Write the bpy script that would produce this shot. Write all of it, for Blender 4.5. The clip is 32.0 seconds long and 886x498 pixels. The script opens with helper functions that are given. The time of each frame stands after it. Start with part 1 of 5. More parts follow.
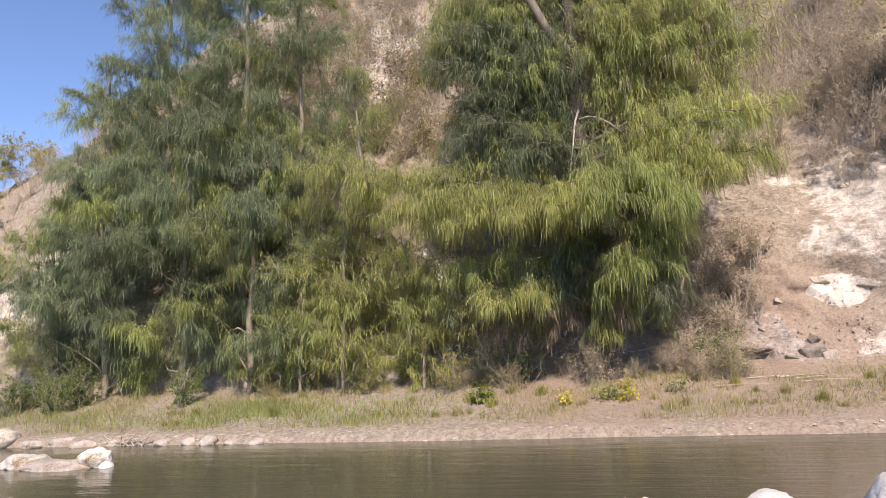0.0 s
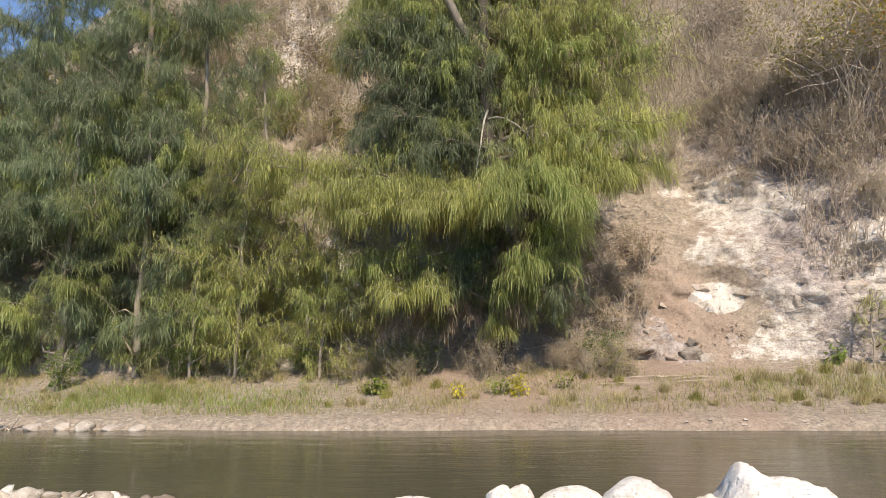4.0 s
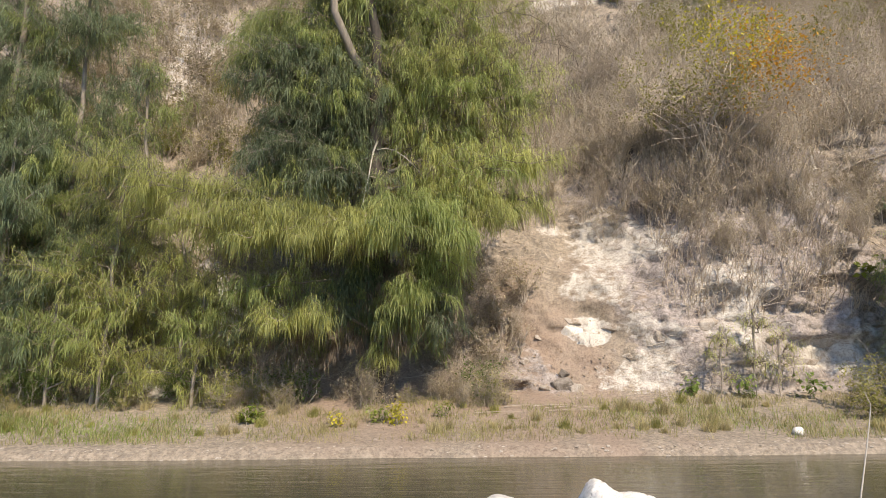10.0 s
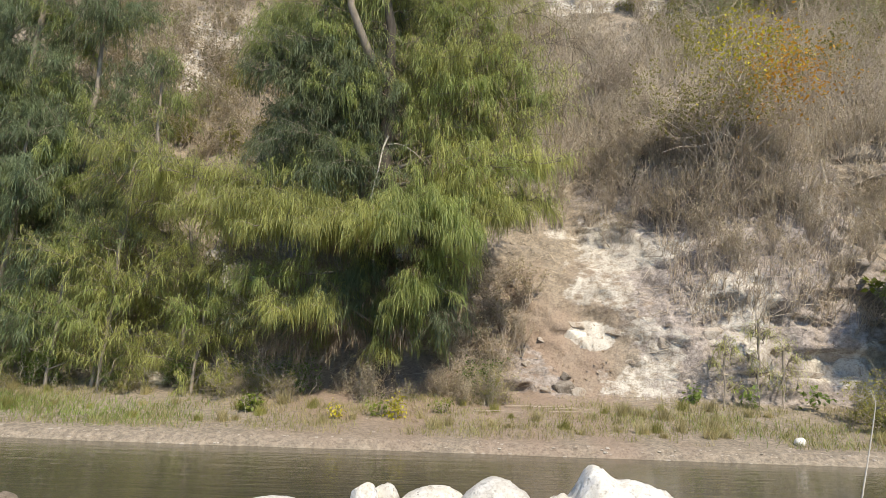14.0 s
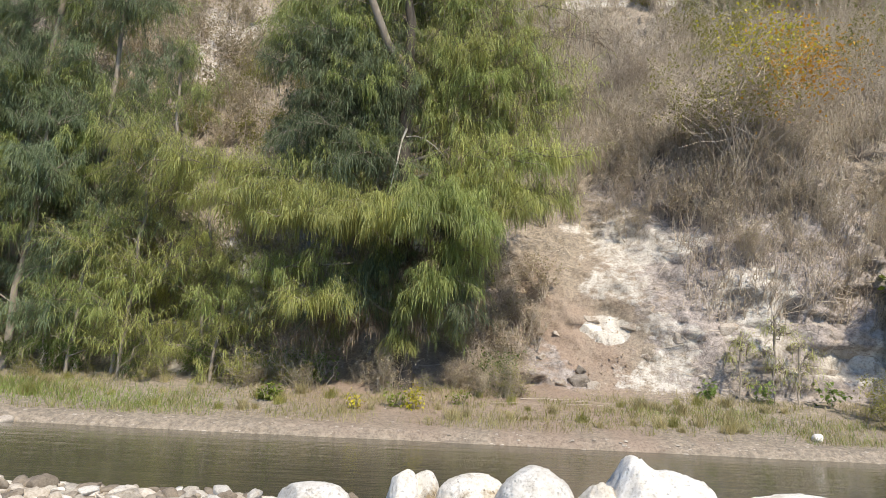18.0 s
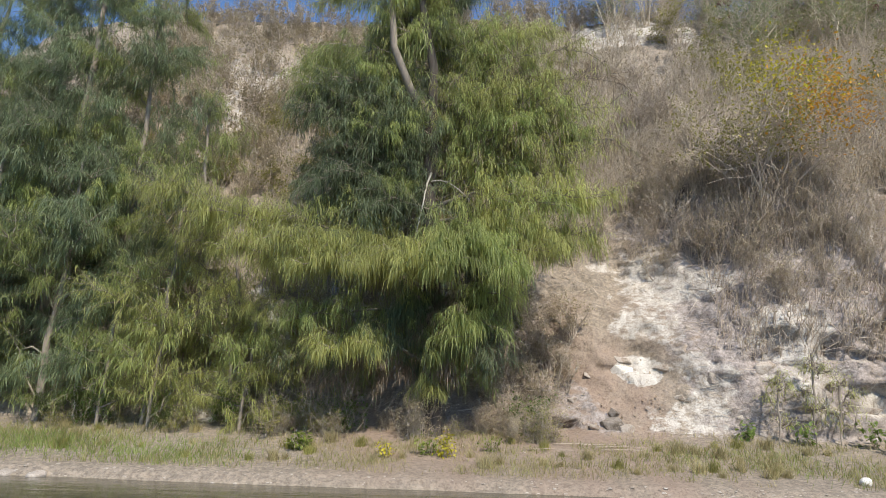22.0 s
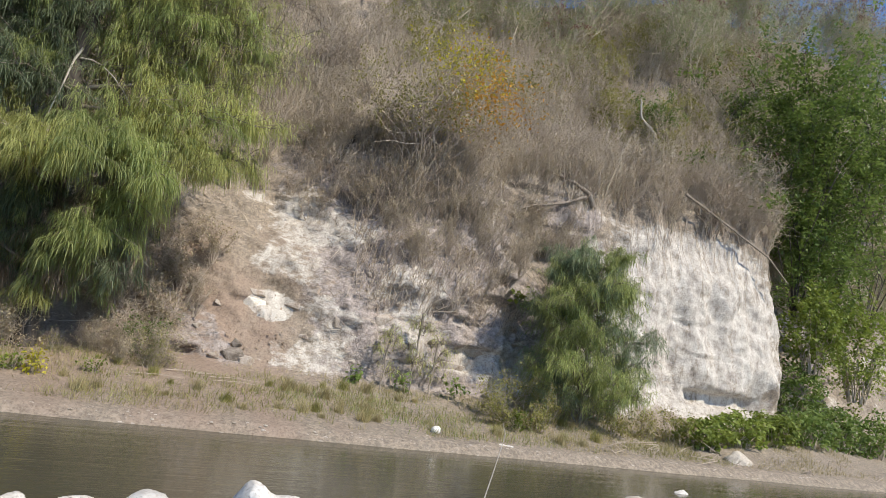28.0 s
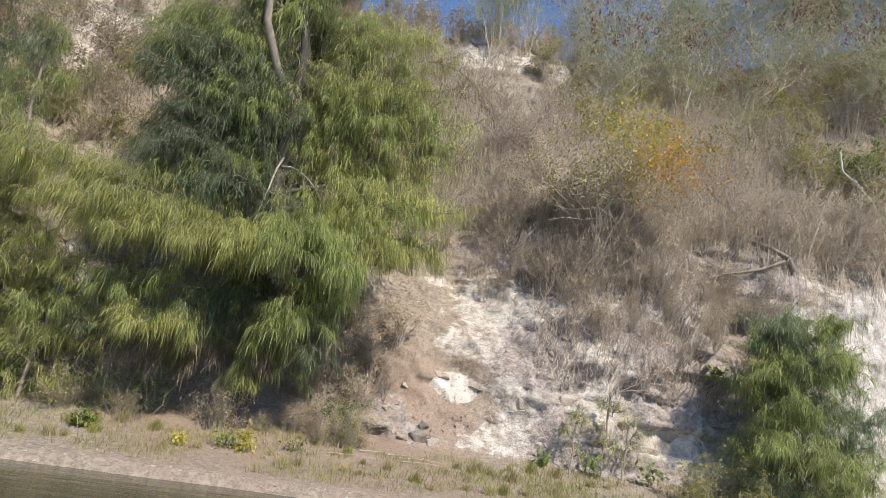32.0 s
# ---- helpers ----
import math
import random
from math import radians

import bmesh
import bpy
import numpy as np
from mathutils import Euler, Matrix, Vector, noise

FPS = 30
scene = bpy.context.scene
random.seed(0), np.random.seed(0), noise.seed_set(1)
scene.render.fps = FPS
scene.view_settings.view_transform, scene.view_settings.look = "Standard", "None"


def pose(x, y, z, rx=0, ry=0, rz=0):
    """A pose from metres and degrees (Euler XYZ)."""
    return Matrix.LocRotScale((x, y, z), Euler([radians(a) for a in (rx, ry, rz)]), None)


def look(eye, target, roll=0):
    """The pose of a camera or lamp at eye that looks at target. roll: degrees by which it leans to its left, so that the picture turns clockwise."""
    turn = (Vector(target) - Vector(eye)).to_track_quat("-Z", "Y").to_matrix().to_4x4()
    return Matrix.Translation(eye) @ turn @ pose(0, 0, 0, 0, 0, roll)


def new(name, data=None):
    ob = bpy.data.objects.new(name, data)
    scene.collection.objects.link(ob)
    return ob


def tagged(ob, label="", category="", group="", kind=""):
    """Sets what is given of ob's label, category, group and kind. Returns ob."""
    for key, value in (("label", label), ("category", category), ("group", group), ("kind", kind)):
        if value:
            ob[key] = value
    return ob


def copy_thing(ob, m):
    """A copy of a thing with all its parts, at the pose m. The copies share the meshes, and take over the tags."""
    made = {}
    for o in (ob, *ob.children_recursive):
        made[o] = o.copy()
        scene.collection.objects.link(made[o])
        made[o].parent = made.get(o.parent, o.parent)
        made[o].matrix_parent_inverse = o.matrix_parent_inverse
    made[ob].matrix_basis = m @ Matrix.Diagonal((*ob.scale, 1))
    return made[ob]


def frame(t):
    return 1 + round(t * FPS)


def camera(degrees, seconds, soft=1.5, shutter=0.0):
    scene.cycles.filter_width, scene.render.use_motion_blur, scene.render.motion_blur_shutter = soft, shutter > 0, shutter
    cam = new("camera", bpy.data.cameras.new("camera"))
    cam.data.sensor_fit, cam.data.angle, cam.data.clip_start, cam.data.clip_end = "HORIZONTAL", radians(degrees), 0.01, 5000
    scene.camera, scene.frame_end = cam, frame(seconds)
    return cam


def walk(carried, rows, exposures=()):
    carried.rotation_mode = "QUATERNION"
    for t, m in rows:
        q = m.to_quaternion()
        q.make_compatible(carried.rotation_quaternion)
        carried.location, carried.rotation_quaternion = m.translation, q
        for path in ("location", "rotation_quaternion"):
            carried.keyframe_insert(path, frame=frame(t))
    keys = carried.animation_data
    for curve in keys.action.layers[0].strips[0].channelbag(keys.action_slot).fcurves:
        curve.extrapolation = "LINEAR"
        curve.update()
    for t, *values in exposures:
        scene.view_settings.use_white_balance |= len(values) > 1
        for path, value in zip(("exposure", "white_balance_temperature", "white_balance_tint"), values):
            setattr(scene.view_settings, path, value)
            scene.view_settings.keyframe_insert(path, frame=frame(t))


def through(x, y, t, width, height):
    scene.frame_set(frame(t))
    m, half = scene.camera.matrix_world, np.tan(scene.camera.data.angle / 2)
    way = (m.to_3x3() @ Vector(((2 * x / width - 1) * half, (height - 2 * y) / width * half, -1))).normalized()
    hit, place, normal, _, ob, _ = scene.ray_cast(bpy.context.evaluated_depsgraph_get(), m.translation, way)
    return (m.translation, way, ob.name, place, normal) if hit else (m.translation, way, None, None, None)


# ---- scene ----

# ---------------------------------------------------------------- camera
cam = camera(65.69, 32.0, soft=0.85)
# seconds, x, y, z, heading to the right of north, upward tilt, lean to the left
PATH = [
    (0, 0.035, 0.492, 1.851, -17.41, 7.09, -3.77),
    (0.5, 0.056, 0.402, 1.836, -17.38, 6.30, -4.25),
    (1, 0.022, 0.398, 1.853, -17.63, 6.05, -3.93),
    (1.5, 0.074, 0.417, 1.866, -17.73, 6.19, -4.01),
    (2, 0.079, 0.424, 1.841, -16.69, 6.09, -3.60),
    (2.5, 0.082, 0.437, 1.829, -15.22, 5.94, -3.49),
    (3, 0.073, 0.467, 1.851, -14.05, 6.13, -3.34),
    (3.5, 0.106, 0.475, 1.808, -11.59, 6.03, -2.06),
    (4, 0.124, 0.499, 1.789, -9.66, 6.31, -1.49),
    (4.5, 0.154, 0.615, 1.787, -8.04, 5.73, -0.48),
    (6.5, 0.256, 0.435, 1.930, -1.59, 4.71, 0.18),
    (7, 0.236, 0.250, 1.977, -0.39, 6.18, 2.05),
    (7.5, 0.080, 0.335, 1.729, -1.34, 7.45, 2.90),
    (8, 0.056, 0.357, 1.708, -1.17, 10.53, 3.39),
    (8.5, 0.080, 0.290, 1.637, -0.28, 11.51, 0.98),
    (9, 0.091, 0.334, 1.710, -0.16, 8.72, -0.30),
    (9.5, 0.084, 0.289, 1.625, 0.49, 8.31, -1.23),
    (10, 0.189, 0.319, 1.718, -0.12, 8.76, -0.53),
    (10.5, 0.091, 0.349, 1.662, 2.09, 10.84, -0.06),
    (11, 0.063, 0.266, 1.578, 2.61, 12.08, 0.28),
    (11.5, 0.084, 0.351, 1.571, 2.60, 10.45, -1.70),
    (12, 0.089, 0.368, 1.539, 2.43, 9.33, -2.03),
    (12.5, 0.078, 0.356, 1.539, 1.60, 9.29, -1.18),
    (13, 0.178, 0.358, 1.514, -0.09, 6.62, 0.00),
    (13.5, 0.101, 0.358, 1.559, 0.21, 8.17, 0.81),
    (14, 0.198, 0.380, 1.507, -0.68, 9.31, 1.90),
    (14.5, 0.097, 0.344, 1.619, -0.74, 9.08, 2.66),
    (16.5, 0.203, 0.198, 1.583, 1.20, 8.55, 3.57),
    (17, 0.131, 0.319, 1.535, -0.47, 8.46, 2.90),
    (17.5, 0.014, 0.269, 1.505, -2.06, 8.57, 2.54),
    (18, -0.085, 0.323, 1.468, -1.09, 8.74, 2.65),
    (18.5, -0.163, 0.318, 1.438, 0.18, 9.96, 2.72),
    (19, -0.229, 0.299, 1.399, 0.53, 9.22, 1.56),
    (19.5, -0.320, 0.293, 1.334, 2.53, 6.40, -0.23),
    (20, -0.400, 0.219, 1.359, 2.81, 7.67, 0.65),
    (20.5, -0.374, 0.349, 1.374, 0.51, 11.60, 3.68),
    (21, -0.402, 0.298, 1.377, -0.41, 10.07, 3.22),
    (21.5, -0.424, 0.316, 1.475, -1.99, 7.15, 1.58),
    (22, -0.233, 0.334, 1.590, -2.94, 11.86, 1.68),
    (22.5, -0.247, 0.277, 1.570, -3.47, 13.16, 2.19),
    (23, -0.284, 0.342, 1.527, -4.38, 15.27, 2.97),
    (23.5, -0.300, 0.305, 1.479, -3.42, 16.84, 3.78),
    (24, -0.312, 0.332, 1.517, -0.73, 17.13, 5.49),
    (24.5, -0.291, 0.301, 1.511, 2.05, 17.08, 6.08),
    (25, -0.250, 0.325, 1.632, 6.11, 14.92, 6.76),
    (25.5, -0.225, 0.254, 1.724, 12.40, 10.52, 7.83),
    (26, -0.235, 0.295, 1.958, 17.92, 9.05, 8.99),
    (26.5, -0.248, 0.315, 2.032, 22.56, 8.12, 10.62),
    (28.5, 0.071, 0.389, 1.994, 25.51, 7.83, 9.40),
    (29, 0.085, 0.371, 1.936, 25.16, 11.36, 8.88),
    (29.5, 0.040, 0.349, 1.950, 25.19, 13.85, 9.52),
    (30, 0.080, 0.415, 1.946, 24.08, 15.59, 9.63),
    (30.5, 0.088, 0.405, 1.891, 22.36, 15.71, 9.47),
    (31, 0.116, 0.418, 1.841, 16.64, 14.94, 8.13),
    (31.5, 0.115, 0.391, 1.835, 12.75, 13.08, 8.09),
    (32, 0.121, 0.393, 1.850, 9.18, 12.44, 9.09),
]


def eye_pose(x, y, z, heading, tilt, lean):
    h, e = radians(heading), radians(tilt)
    ahead = Vector((math.sin(h) * math.cos(e), math.cos(h) * math.cos(e), math.sin(e)))
    return look((x, y, z), Vector((x, y, z)) + ahead, lean)


walk(cam, [(r[0], eye_pose(*r[1:])) for r in PATH], exposures=(
    (0.0, 0.70, 7200, 21), (2.5, 0.66, 7200, 19), (4.0, 0.60, 7400, 14), (7.0, 0.60, 7600, 13), (8.0, 0.55, 7350, 14), (9.0, 0.52, 7050, 12), (10.0, 0.56, 7450, 13),
    (11.0, 0.53, 6950, 11), (12.4, 0.46, 7000, 10), (13.0, 0.30, 6850, 9), (14.0, 0.46, 7200, 8), (17.0, 0.48, 6800, 8), (18.0, 0.52, 6850, 9), (19.0, 0.54, 7000, 9), (19.6, 0.26, 7000, 9), (20.2, 0.20, 6950, 9),
    (21.0, 0.60, 6600, 10), (22.0, 0.42, 6600, 9), (23.0, 0.66, 6850, 12), (24.0, 0.76, 6900, 14), (25.0, 0.74, 7050, 13), (26.0, 0.43, 7000, 12), (29.0, 0.32, 6600, 9), (31.0, 0.43, 6600, 12), (32.0, 0.54, 6750, 11)))

# ---------------------------------------------------------------- sky and sun
SUN_ELEVATION, SUN_HEADING = 46.0, 156.0  # degrees; heading clockwise from north (+y)
world = bpy.data.worlds.new("sky")
scene.world = world
world.use_nodes = True
wn = world.node_tree.nodes
sky = wn.new("ShaderNodeTexSky")
sky.sky_type, sky.sun_disc = "NISHITA", False
sky.sun_elevation, sky.sun_rotation = radians(SUN_ELEVATION), radians(SUN_HEADING)
sky.altitude = 1800
sky.air_density, sky.dust_density, sky.ozone_density = 1.0, 0.0, 6.5
wn["Background"].inputs["Strength"].default_value = 0.145
world.node_tree.links.new(sky.outputs[0], wn["Background"].inputs["Color"])
sun_data = bpy.data.lights.new("sun", "SUN")
sun_data.energy, sun_data.angle, sun_data.color = 4.0, radians(0.55), (1.0, 0.92, 0.80)
sun = new("sun", sun_data)
sun_way = Vector((math.sin(radians(SUN_HEADING)) * math.cos(radians(SUN_ELEVATION)),
                  math.cos(radians(SUN_HEADING)) * math.cos(radians(SUN_ELEVATION)), math.sin(radians(SUN_ELEVATION))))
sun.matrix_world = Matrix.Translation((20, -20, 40)) @ sun_way.to_track_quat("Z", "Y").to_matrix().to_4x4()


# ---------------------------------------------------------------- materials
def material(name):
    m = bpy.data.materials.new(name)
    m.use_nodes = True
    return m, m.node_tree.nodes, m.node_tree.links


def noise_node(n, l, scale, detail=4.0, rough=0.6, coord=None, stretch=None):
    t = n.new("ShaderNodeTexNoise")
    t.inputs["Scale"].default_value, t.inputs["Detail"].default_value, t.inputs["Roughness"].default_value = scale, detail, rough
    if coord is not None:
        if stretch:
            mp = n.new("ShaderNodeMapping")
            mp.inputs["Scale"].default_value = stretch
            l.new(coord, mp.inputs["Vector"])
            coord = mp.outputs[0]
        l.new(coord, t.inputs["Vector"])
    return t.outputs["Fac"]


def ramp(n, l, fac, stops):
    r = n.new("ShaderNodeValToRGB")
    els = r.color_ramp.elements
    while len(els) < len(stops):
        els.new(0.5)
    for e, (p, c) in zip(els, stops):
        e.position, e.color = p, (*c, 1) if len(c) == 3 else c
    l.new(fac, r.inputs["Fac"])
    return r.outputs["Color"]


def mixed(n, l, fac, a, b, mode="MIX"):
    m = n.new("ShaderNodeMix")
    m.data_type, m.blend_type = "RGBA", mode
    for sock, v in ((m.inputs[0], fac), (m.inputs[6], a), (m.inputs[7], b)):
        if hasattr(v, "is_linked"):
            l.new(v, sock)
        elif isinstance(v, tuple):
            sock.default_value = (*v, 1)
        else:
            sock.default_value = v
    return m.outputs[2]


def bumped(n, l, bsdf, height, strength, distance):
    b = n.new("ShaderNodeBump")
    b.inputs["Strength"].default_value, b.inputs["Distance"].default_value = strength, distance
    l.new(height, b.inputs["Height"])
    l.new(b.outputs[0], bsdf.inputs["Normal"])


def foliage_material(name, dark, mid, light, through=0.35, patch=1.3):
    m, n, l = material(name)
    pos = n.new("ShaderNodeNewGeometry").outputs["Position"]
    isl = n.new("ShaderNodeNewGeometry").outputs["Random Per Island"]
    rnd = n.new("ShaderNodeObjectInfo").outputs["Random"]
    c = ramp(n, l, noise_node(n, l, patch, 3, 0.6, pos), [(0.3, dark), (0.5, mid), (0.7, light)])
    c2 = ramp(n, l, isl, [(0.0, dark), (0.5, mid), (1.0, light)])
    c = mixed(n, l, 0.6, c, c2)
    hs = n.new("ShaderNodeHueSaturation")
    l.new(c, hs.inputs["Color"])
    mr = n.new("ShaderNodeMapRange")
    mr.inputs["To Min"].default_value, mr.inputs["To Max"].default_value = 0.8, 1.2
    l.new(rnd, mr.inputs["Value"])
    l.new(mr.outputs[0], hs.inputs["Value"])
    bs = n["Principled BSDF"]
    bs.inputs["Roughness"].default_value = 0.55
    l.new(hs.outputs[0], bs.inputs["Base Color"])
    tr = n.new("ShaderNodeBsdfTranslucent")
    l.new(hs.outputs[0], tr.inputs["Color"])
    mx = n.new("ShaderNodeMixShader")
    mx.inputs[0].default_value = through
    l.new(bs.outputs[0], mx.inputs[1])
    l.new(tr.outputs[0], mx.inputs[2])
    l.new(mx.outputs[0], n["Material Output"].inputs["Surface"])
    return m


def bark_material(name, dark, light, scale=9.0):
    m, n, l = material(name)
    pos = n.new("ShaderNodeNewGeometry").outputs["Position"]
    isl = n.new("ShaderNodeNewGeometry").outputs["Random Per Island"]
    f = noise_node(n, l, scale, 6, 0.7, pos, (1, 1, 0.25))
    c = ramp(n, l, f, [(0.3, dark), (0.7, light)])
    c = mixed(n, l, 0.35, c, ramp(n, l, isl, [(0, dark), (1, light)]))
    bs = n["Principled BSDF"]
    bs.inputs["Roughness"].default_value = 0.85
    l.new(c, bs.inputs["Base Color"])
    bumped(n, l, bs, f, 0.5, 0.02)
    return m


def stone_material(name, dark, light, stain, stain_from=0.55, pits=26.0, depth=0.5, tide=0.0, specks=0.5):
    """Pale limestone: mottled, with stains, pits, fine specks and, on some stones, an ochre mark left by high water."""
    m, n, l = material(name)
    tc = n.new("ShaderNodeTexCoord").outputs["Object"]
    rnd = n.new("ShaderNodeObjectInfo").outputs["Random"]
    f = noise_node(n, l, 5.0, 6, 0.65, tc)
    grain = noise_node(n, l, 38.0, 5, 0.75, tc)
    c = ramp(n, l, f, [(0.25, dark), (0.6, light)])
    c = mixed(n, l, 1.0, c, ramp(n, l, grain, [(0.30, (0.66, 0.62, 0.56)), (0.50, (1, 1, 1))]), "MULTIPLY")
    st = noise_node(n, l, 2.1, 6, 0.7, tc)
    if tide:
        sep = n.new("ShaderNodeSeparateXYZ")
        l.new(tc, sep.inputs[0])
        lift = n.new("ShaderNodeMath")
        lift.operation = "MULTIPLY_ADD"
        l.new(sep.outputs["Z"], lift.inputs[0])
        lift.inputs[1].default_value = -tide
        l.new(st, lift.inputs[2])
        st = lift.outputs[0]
    mask = ramp(n, l, st, [(stain_from, (0, 0, 0)), (stain_from + 0.12, (1, 1, 1))])
    c = mixed(n, l, mask, c, mixed(n, l, ramp(n, l, grain, [(0.35, (0, 0, 0)), (0.65, (1, 1, 1))]), stain, tuple(min(0.8, 2.1 * q) for q in stain)))
    # dark specks of the stone, and shade inside its pits put into the colour
    pit = None
    for scale, low, high, sparse_scale, edge in ((pits, 0.15, 0.30, 5.0, 0.44), (pits * 2.3, 0.14, 0.32, 9.0, 0.46)):
        v = n.new("ShaderNodeTexVoronoi")
        v.inputs["Scale"].default_value = scale
        l.new(tc, v.inputs["Vector"])
        one = ramp(n, l, v.outputs["Distance"], [(low, (0.0, 0.0, 0.0)), (high, (1, 1, 1))])
        sparse = ramp(n, l, noise_node(n, l, sparse_scale, 2, 0.5, tc), [(edge, (1, 1, 1)), (edge + 0.09, (0, 0, 0))])
        one = mixed(n, l, sparse, one, (1.0, 1.0, 1.0))
        pit = one if pit is None else mixed(n, l, specks, pit, mixed(n, l, 1.0, pit, one, "MULTIPLY"))
    c = mixed(n, l, depth, c, mixed(n, l, 1.0, c, mixed(n, l, pit, (0.16, 0.13, 0.10), (1.0, 1.0, 1.0)), "MULTIPLY"))
    hs = n.new("ShaderNodeHueSaturation")
    mr = n.new("ShaderNodeMapRange")
    mr.inputs["To Min"].default_value, mr.inputs["To Max"].default_value = 0.78, 1.06
    l.new(rnd, mr.inputs["Value"])
    l.new(mr.outputs[0], hs.inputs["Value"])
    l.new(c, hs.inputs["Color"])
    bs = n["Principled BSDF"]
    bs.inputs["Roughness"].default_value = 0.9
    l.new(hs.outputs[0], bs.inputs["Base Color"])
    h = mixed(n, l, 0.4, mixed(n, l, 0.45, f, grain), pit)
    bumped(n, l, bs, h, 0.8, 0.035)
    return m


def ground_material():
    m, n, l = material("limestone_and_soil")
    pos = n.new("ShaderNodeNewGeometry").outputs["Position"]
    at = n.new("ShaderNodeAttribute")
    at.attribute_name = "zones"
    sep = n.new("ShaderNodeSeparateColor")
    l.new(at.outputs["Color"], sep.inputs[0])
    fine = noise_node(n, l, 9.0, 8, 0.7, pos)
    mid = noise_node(n, l, 1.6, 6, 0.65, pos)
    litter = mixed(n, l, mid, (0.165, 0.138, 0.108), (0.31, 0.268, 0.215))
    litter = mixed(n, l, ramp(n, l, fine, [(0.42, (0, 0, 0)), (0.62, (1, 1, 1))]), litter, (0.40, 0.335, 0.26))
    red = mixed(n, l, fine, (0.20, 0.145, 0.11), (0.44, 0.34, 0.265))
    grey = mixed(n, l, ramp(n, l, fine, [(0.36, (0, 0, 0)), (0.62, (1, 1, 1))]), (0.22, 0.19, 0.175), (0.47, 0.415, 0.38))
    white = ramp(n, l, noise_node(n, l, 3.5, 8, 0.72, pos, (1, 1, 0.6)), [(0.32, (0.29, 0.255, 0.225)), (0.43, (0.47, 0.43, 0.38)), (0.58, (0.65, 0.615, 0.555))])
    flake = noise_node(n, l, 4.5, 9, 0.74, pos, (0.8, 0.8, 1.5))

    def ragged(zone):
        """A zone with ragged edges, as broken rock comes through soil."""
        add = n.new("ShaderNodeMath")
        add.operation = "MULTIPLY_ADD"
        l.new(flake, add.inputs[0])
        add.inputs[1].default_value = 0.6
        half = n.new("ShaderNodeMath")
        half.operation = "MULTIPLY"
        l.new(zone, half.inputs[0])
        half.inputs[1].default_value = 0.4
        l.new(half.outputs[0], add.inputs[2])
        return ramp(n, l, add.outputs[0], [(0.47, (0, 0, 0)), (0.56, (1, 1, 1))])

    rocky, chalk = ragged(sep.outputs[1]), ragged(sep.outputs[2])
    c = mixed(n, l, sep.outputs[0], litter, red)
    c = mixed(n, l, rocky, c, grey)
    streak = ramp(n, l, noise_node(n, l, 5.0, 6, 0.75, pos, (1, 1, 0.22)), [(0.33, (0.62, 0.57, 0.51)), (0.47, (1, 1, 1))])
    c = mixed(n, l, chalk, c, mixed(n, l, 1.0, white, streak, "MULTIPLY"))
    bs = n["Principled BSDF"]
    bs.inputs["Roughness"].default_value = 0.95
    l.new(c, bs.inputs["Base Color"])
    warp = n.new("ShaderNodeVectorMath")
    warp.operation = "MULTIPLY_ADD"
    wob = n.new("ShaderNodeTexNoise")
    wob.inputs["Scale"].default_value, wob.inputs["Detail"].default_value = 2.5, 4
    l.new(pos, wob.inputs["Vector"])
    l.new(wob.outputs["Color"], warp.inputs[0])
    warp.inputs[1].default_value = (0.5, 0.5, 0.5)
    l.new(pos, warp.inputs[2])
    vor = n.new("ShaderNodeTexVoronoi")
    vor.feature = "DISTANCE_TO_EDGE"
    vor.inputs["Scale"].default_value = 2.6
    l.new(warp.outputs[0], vor.inputs["Vector"])
    crack = ramp(n, l, vor.outputs["Distance"], [(0.0, (0.5, 0.45, 0.41)), (0.07, (1, 1, 1))])
    hard = mixed(n, l, 0.35, (0.0, 0.0, 0.0), rocky)
    hard = mixed(n, l, ramp(n, l, noise_node(n, l, 0.9, 3, 0.5, pos), [(0.42, (0, 0, 0)), (0.6, (1, 1, 1))]), (0.0, 0.0, 0.0), hard)
    c = mixed(n, l, hard, c, mixed(n, l, 1.0, c, crack, "MULTIPLY"))
    grit = noise_node(n, l, 22.0, 4, 0.6, pos)
    c = mixed(n, l, 1.0, c, ramp(n, l, grit, [(0.34, (0.72, 0.69, 0.66)), (0.52, (1.0, 1.0, 1.0))]), "MULTIPLY")
    l.new(c, bs.inputs["Base Color"])
    height = mixed(n, l, 0.25, mixed(n, l, 0.35, fine, mid), grit)
    height = mixed(n, l, 0.35, height, flake)
    height = mixed(n, l, mixed(n, l, 0.5, hard, (0.0, 0.0, 0.0)), height, crack)
    bumped(n, l, bs, height, 0.85, 0.11)
    return m


def water_material():
    m, n, l = material("river_water")
    pos = n.new("ShaderNodeNewGeometry").outputs["Position"]
    bs = n["Principled BSDF"]
    c = mixed(n, l, noise_node(n, l, 0.35, 4, 0.6, pos, (0.35, 1, 1)), (0.060, 0.058, 0.038), (0.105, 0.094, 0.062))
    l.new(c, bs.inputs["Base Color"])
    bs.inputs["Roughness"].default_value, bs.inputs["IOR"].default_value = 0.07, 1.333
    a = noise_node(n, l, 2.2, 4, 0.6, pos, (0.22, 1.7, 1))
    b = noise_node(n, l, 9.0, 3, 0.6, pos, (0.3, 1.5, 1))
    bumped(n, l, bs, mixed(n, l, 0.3, a, b), 0.28, 0.05)
    return m


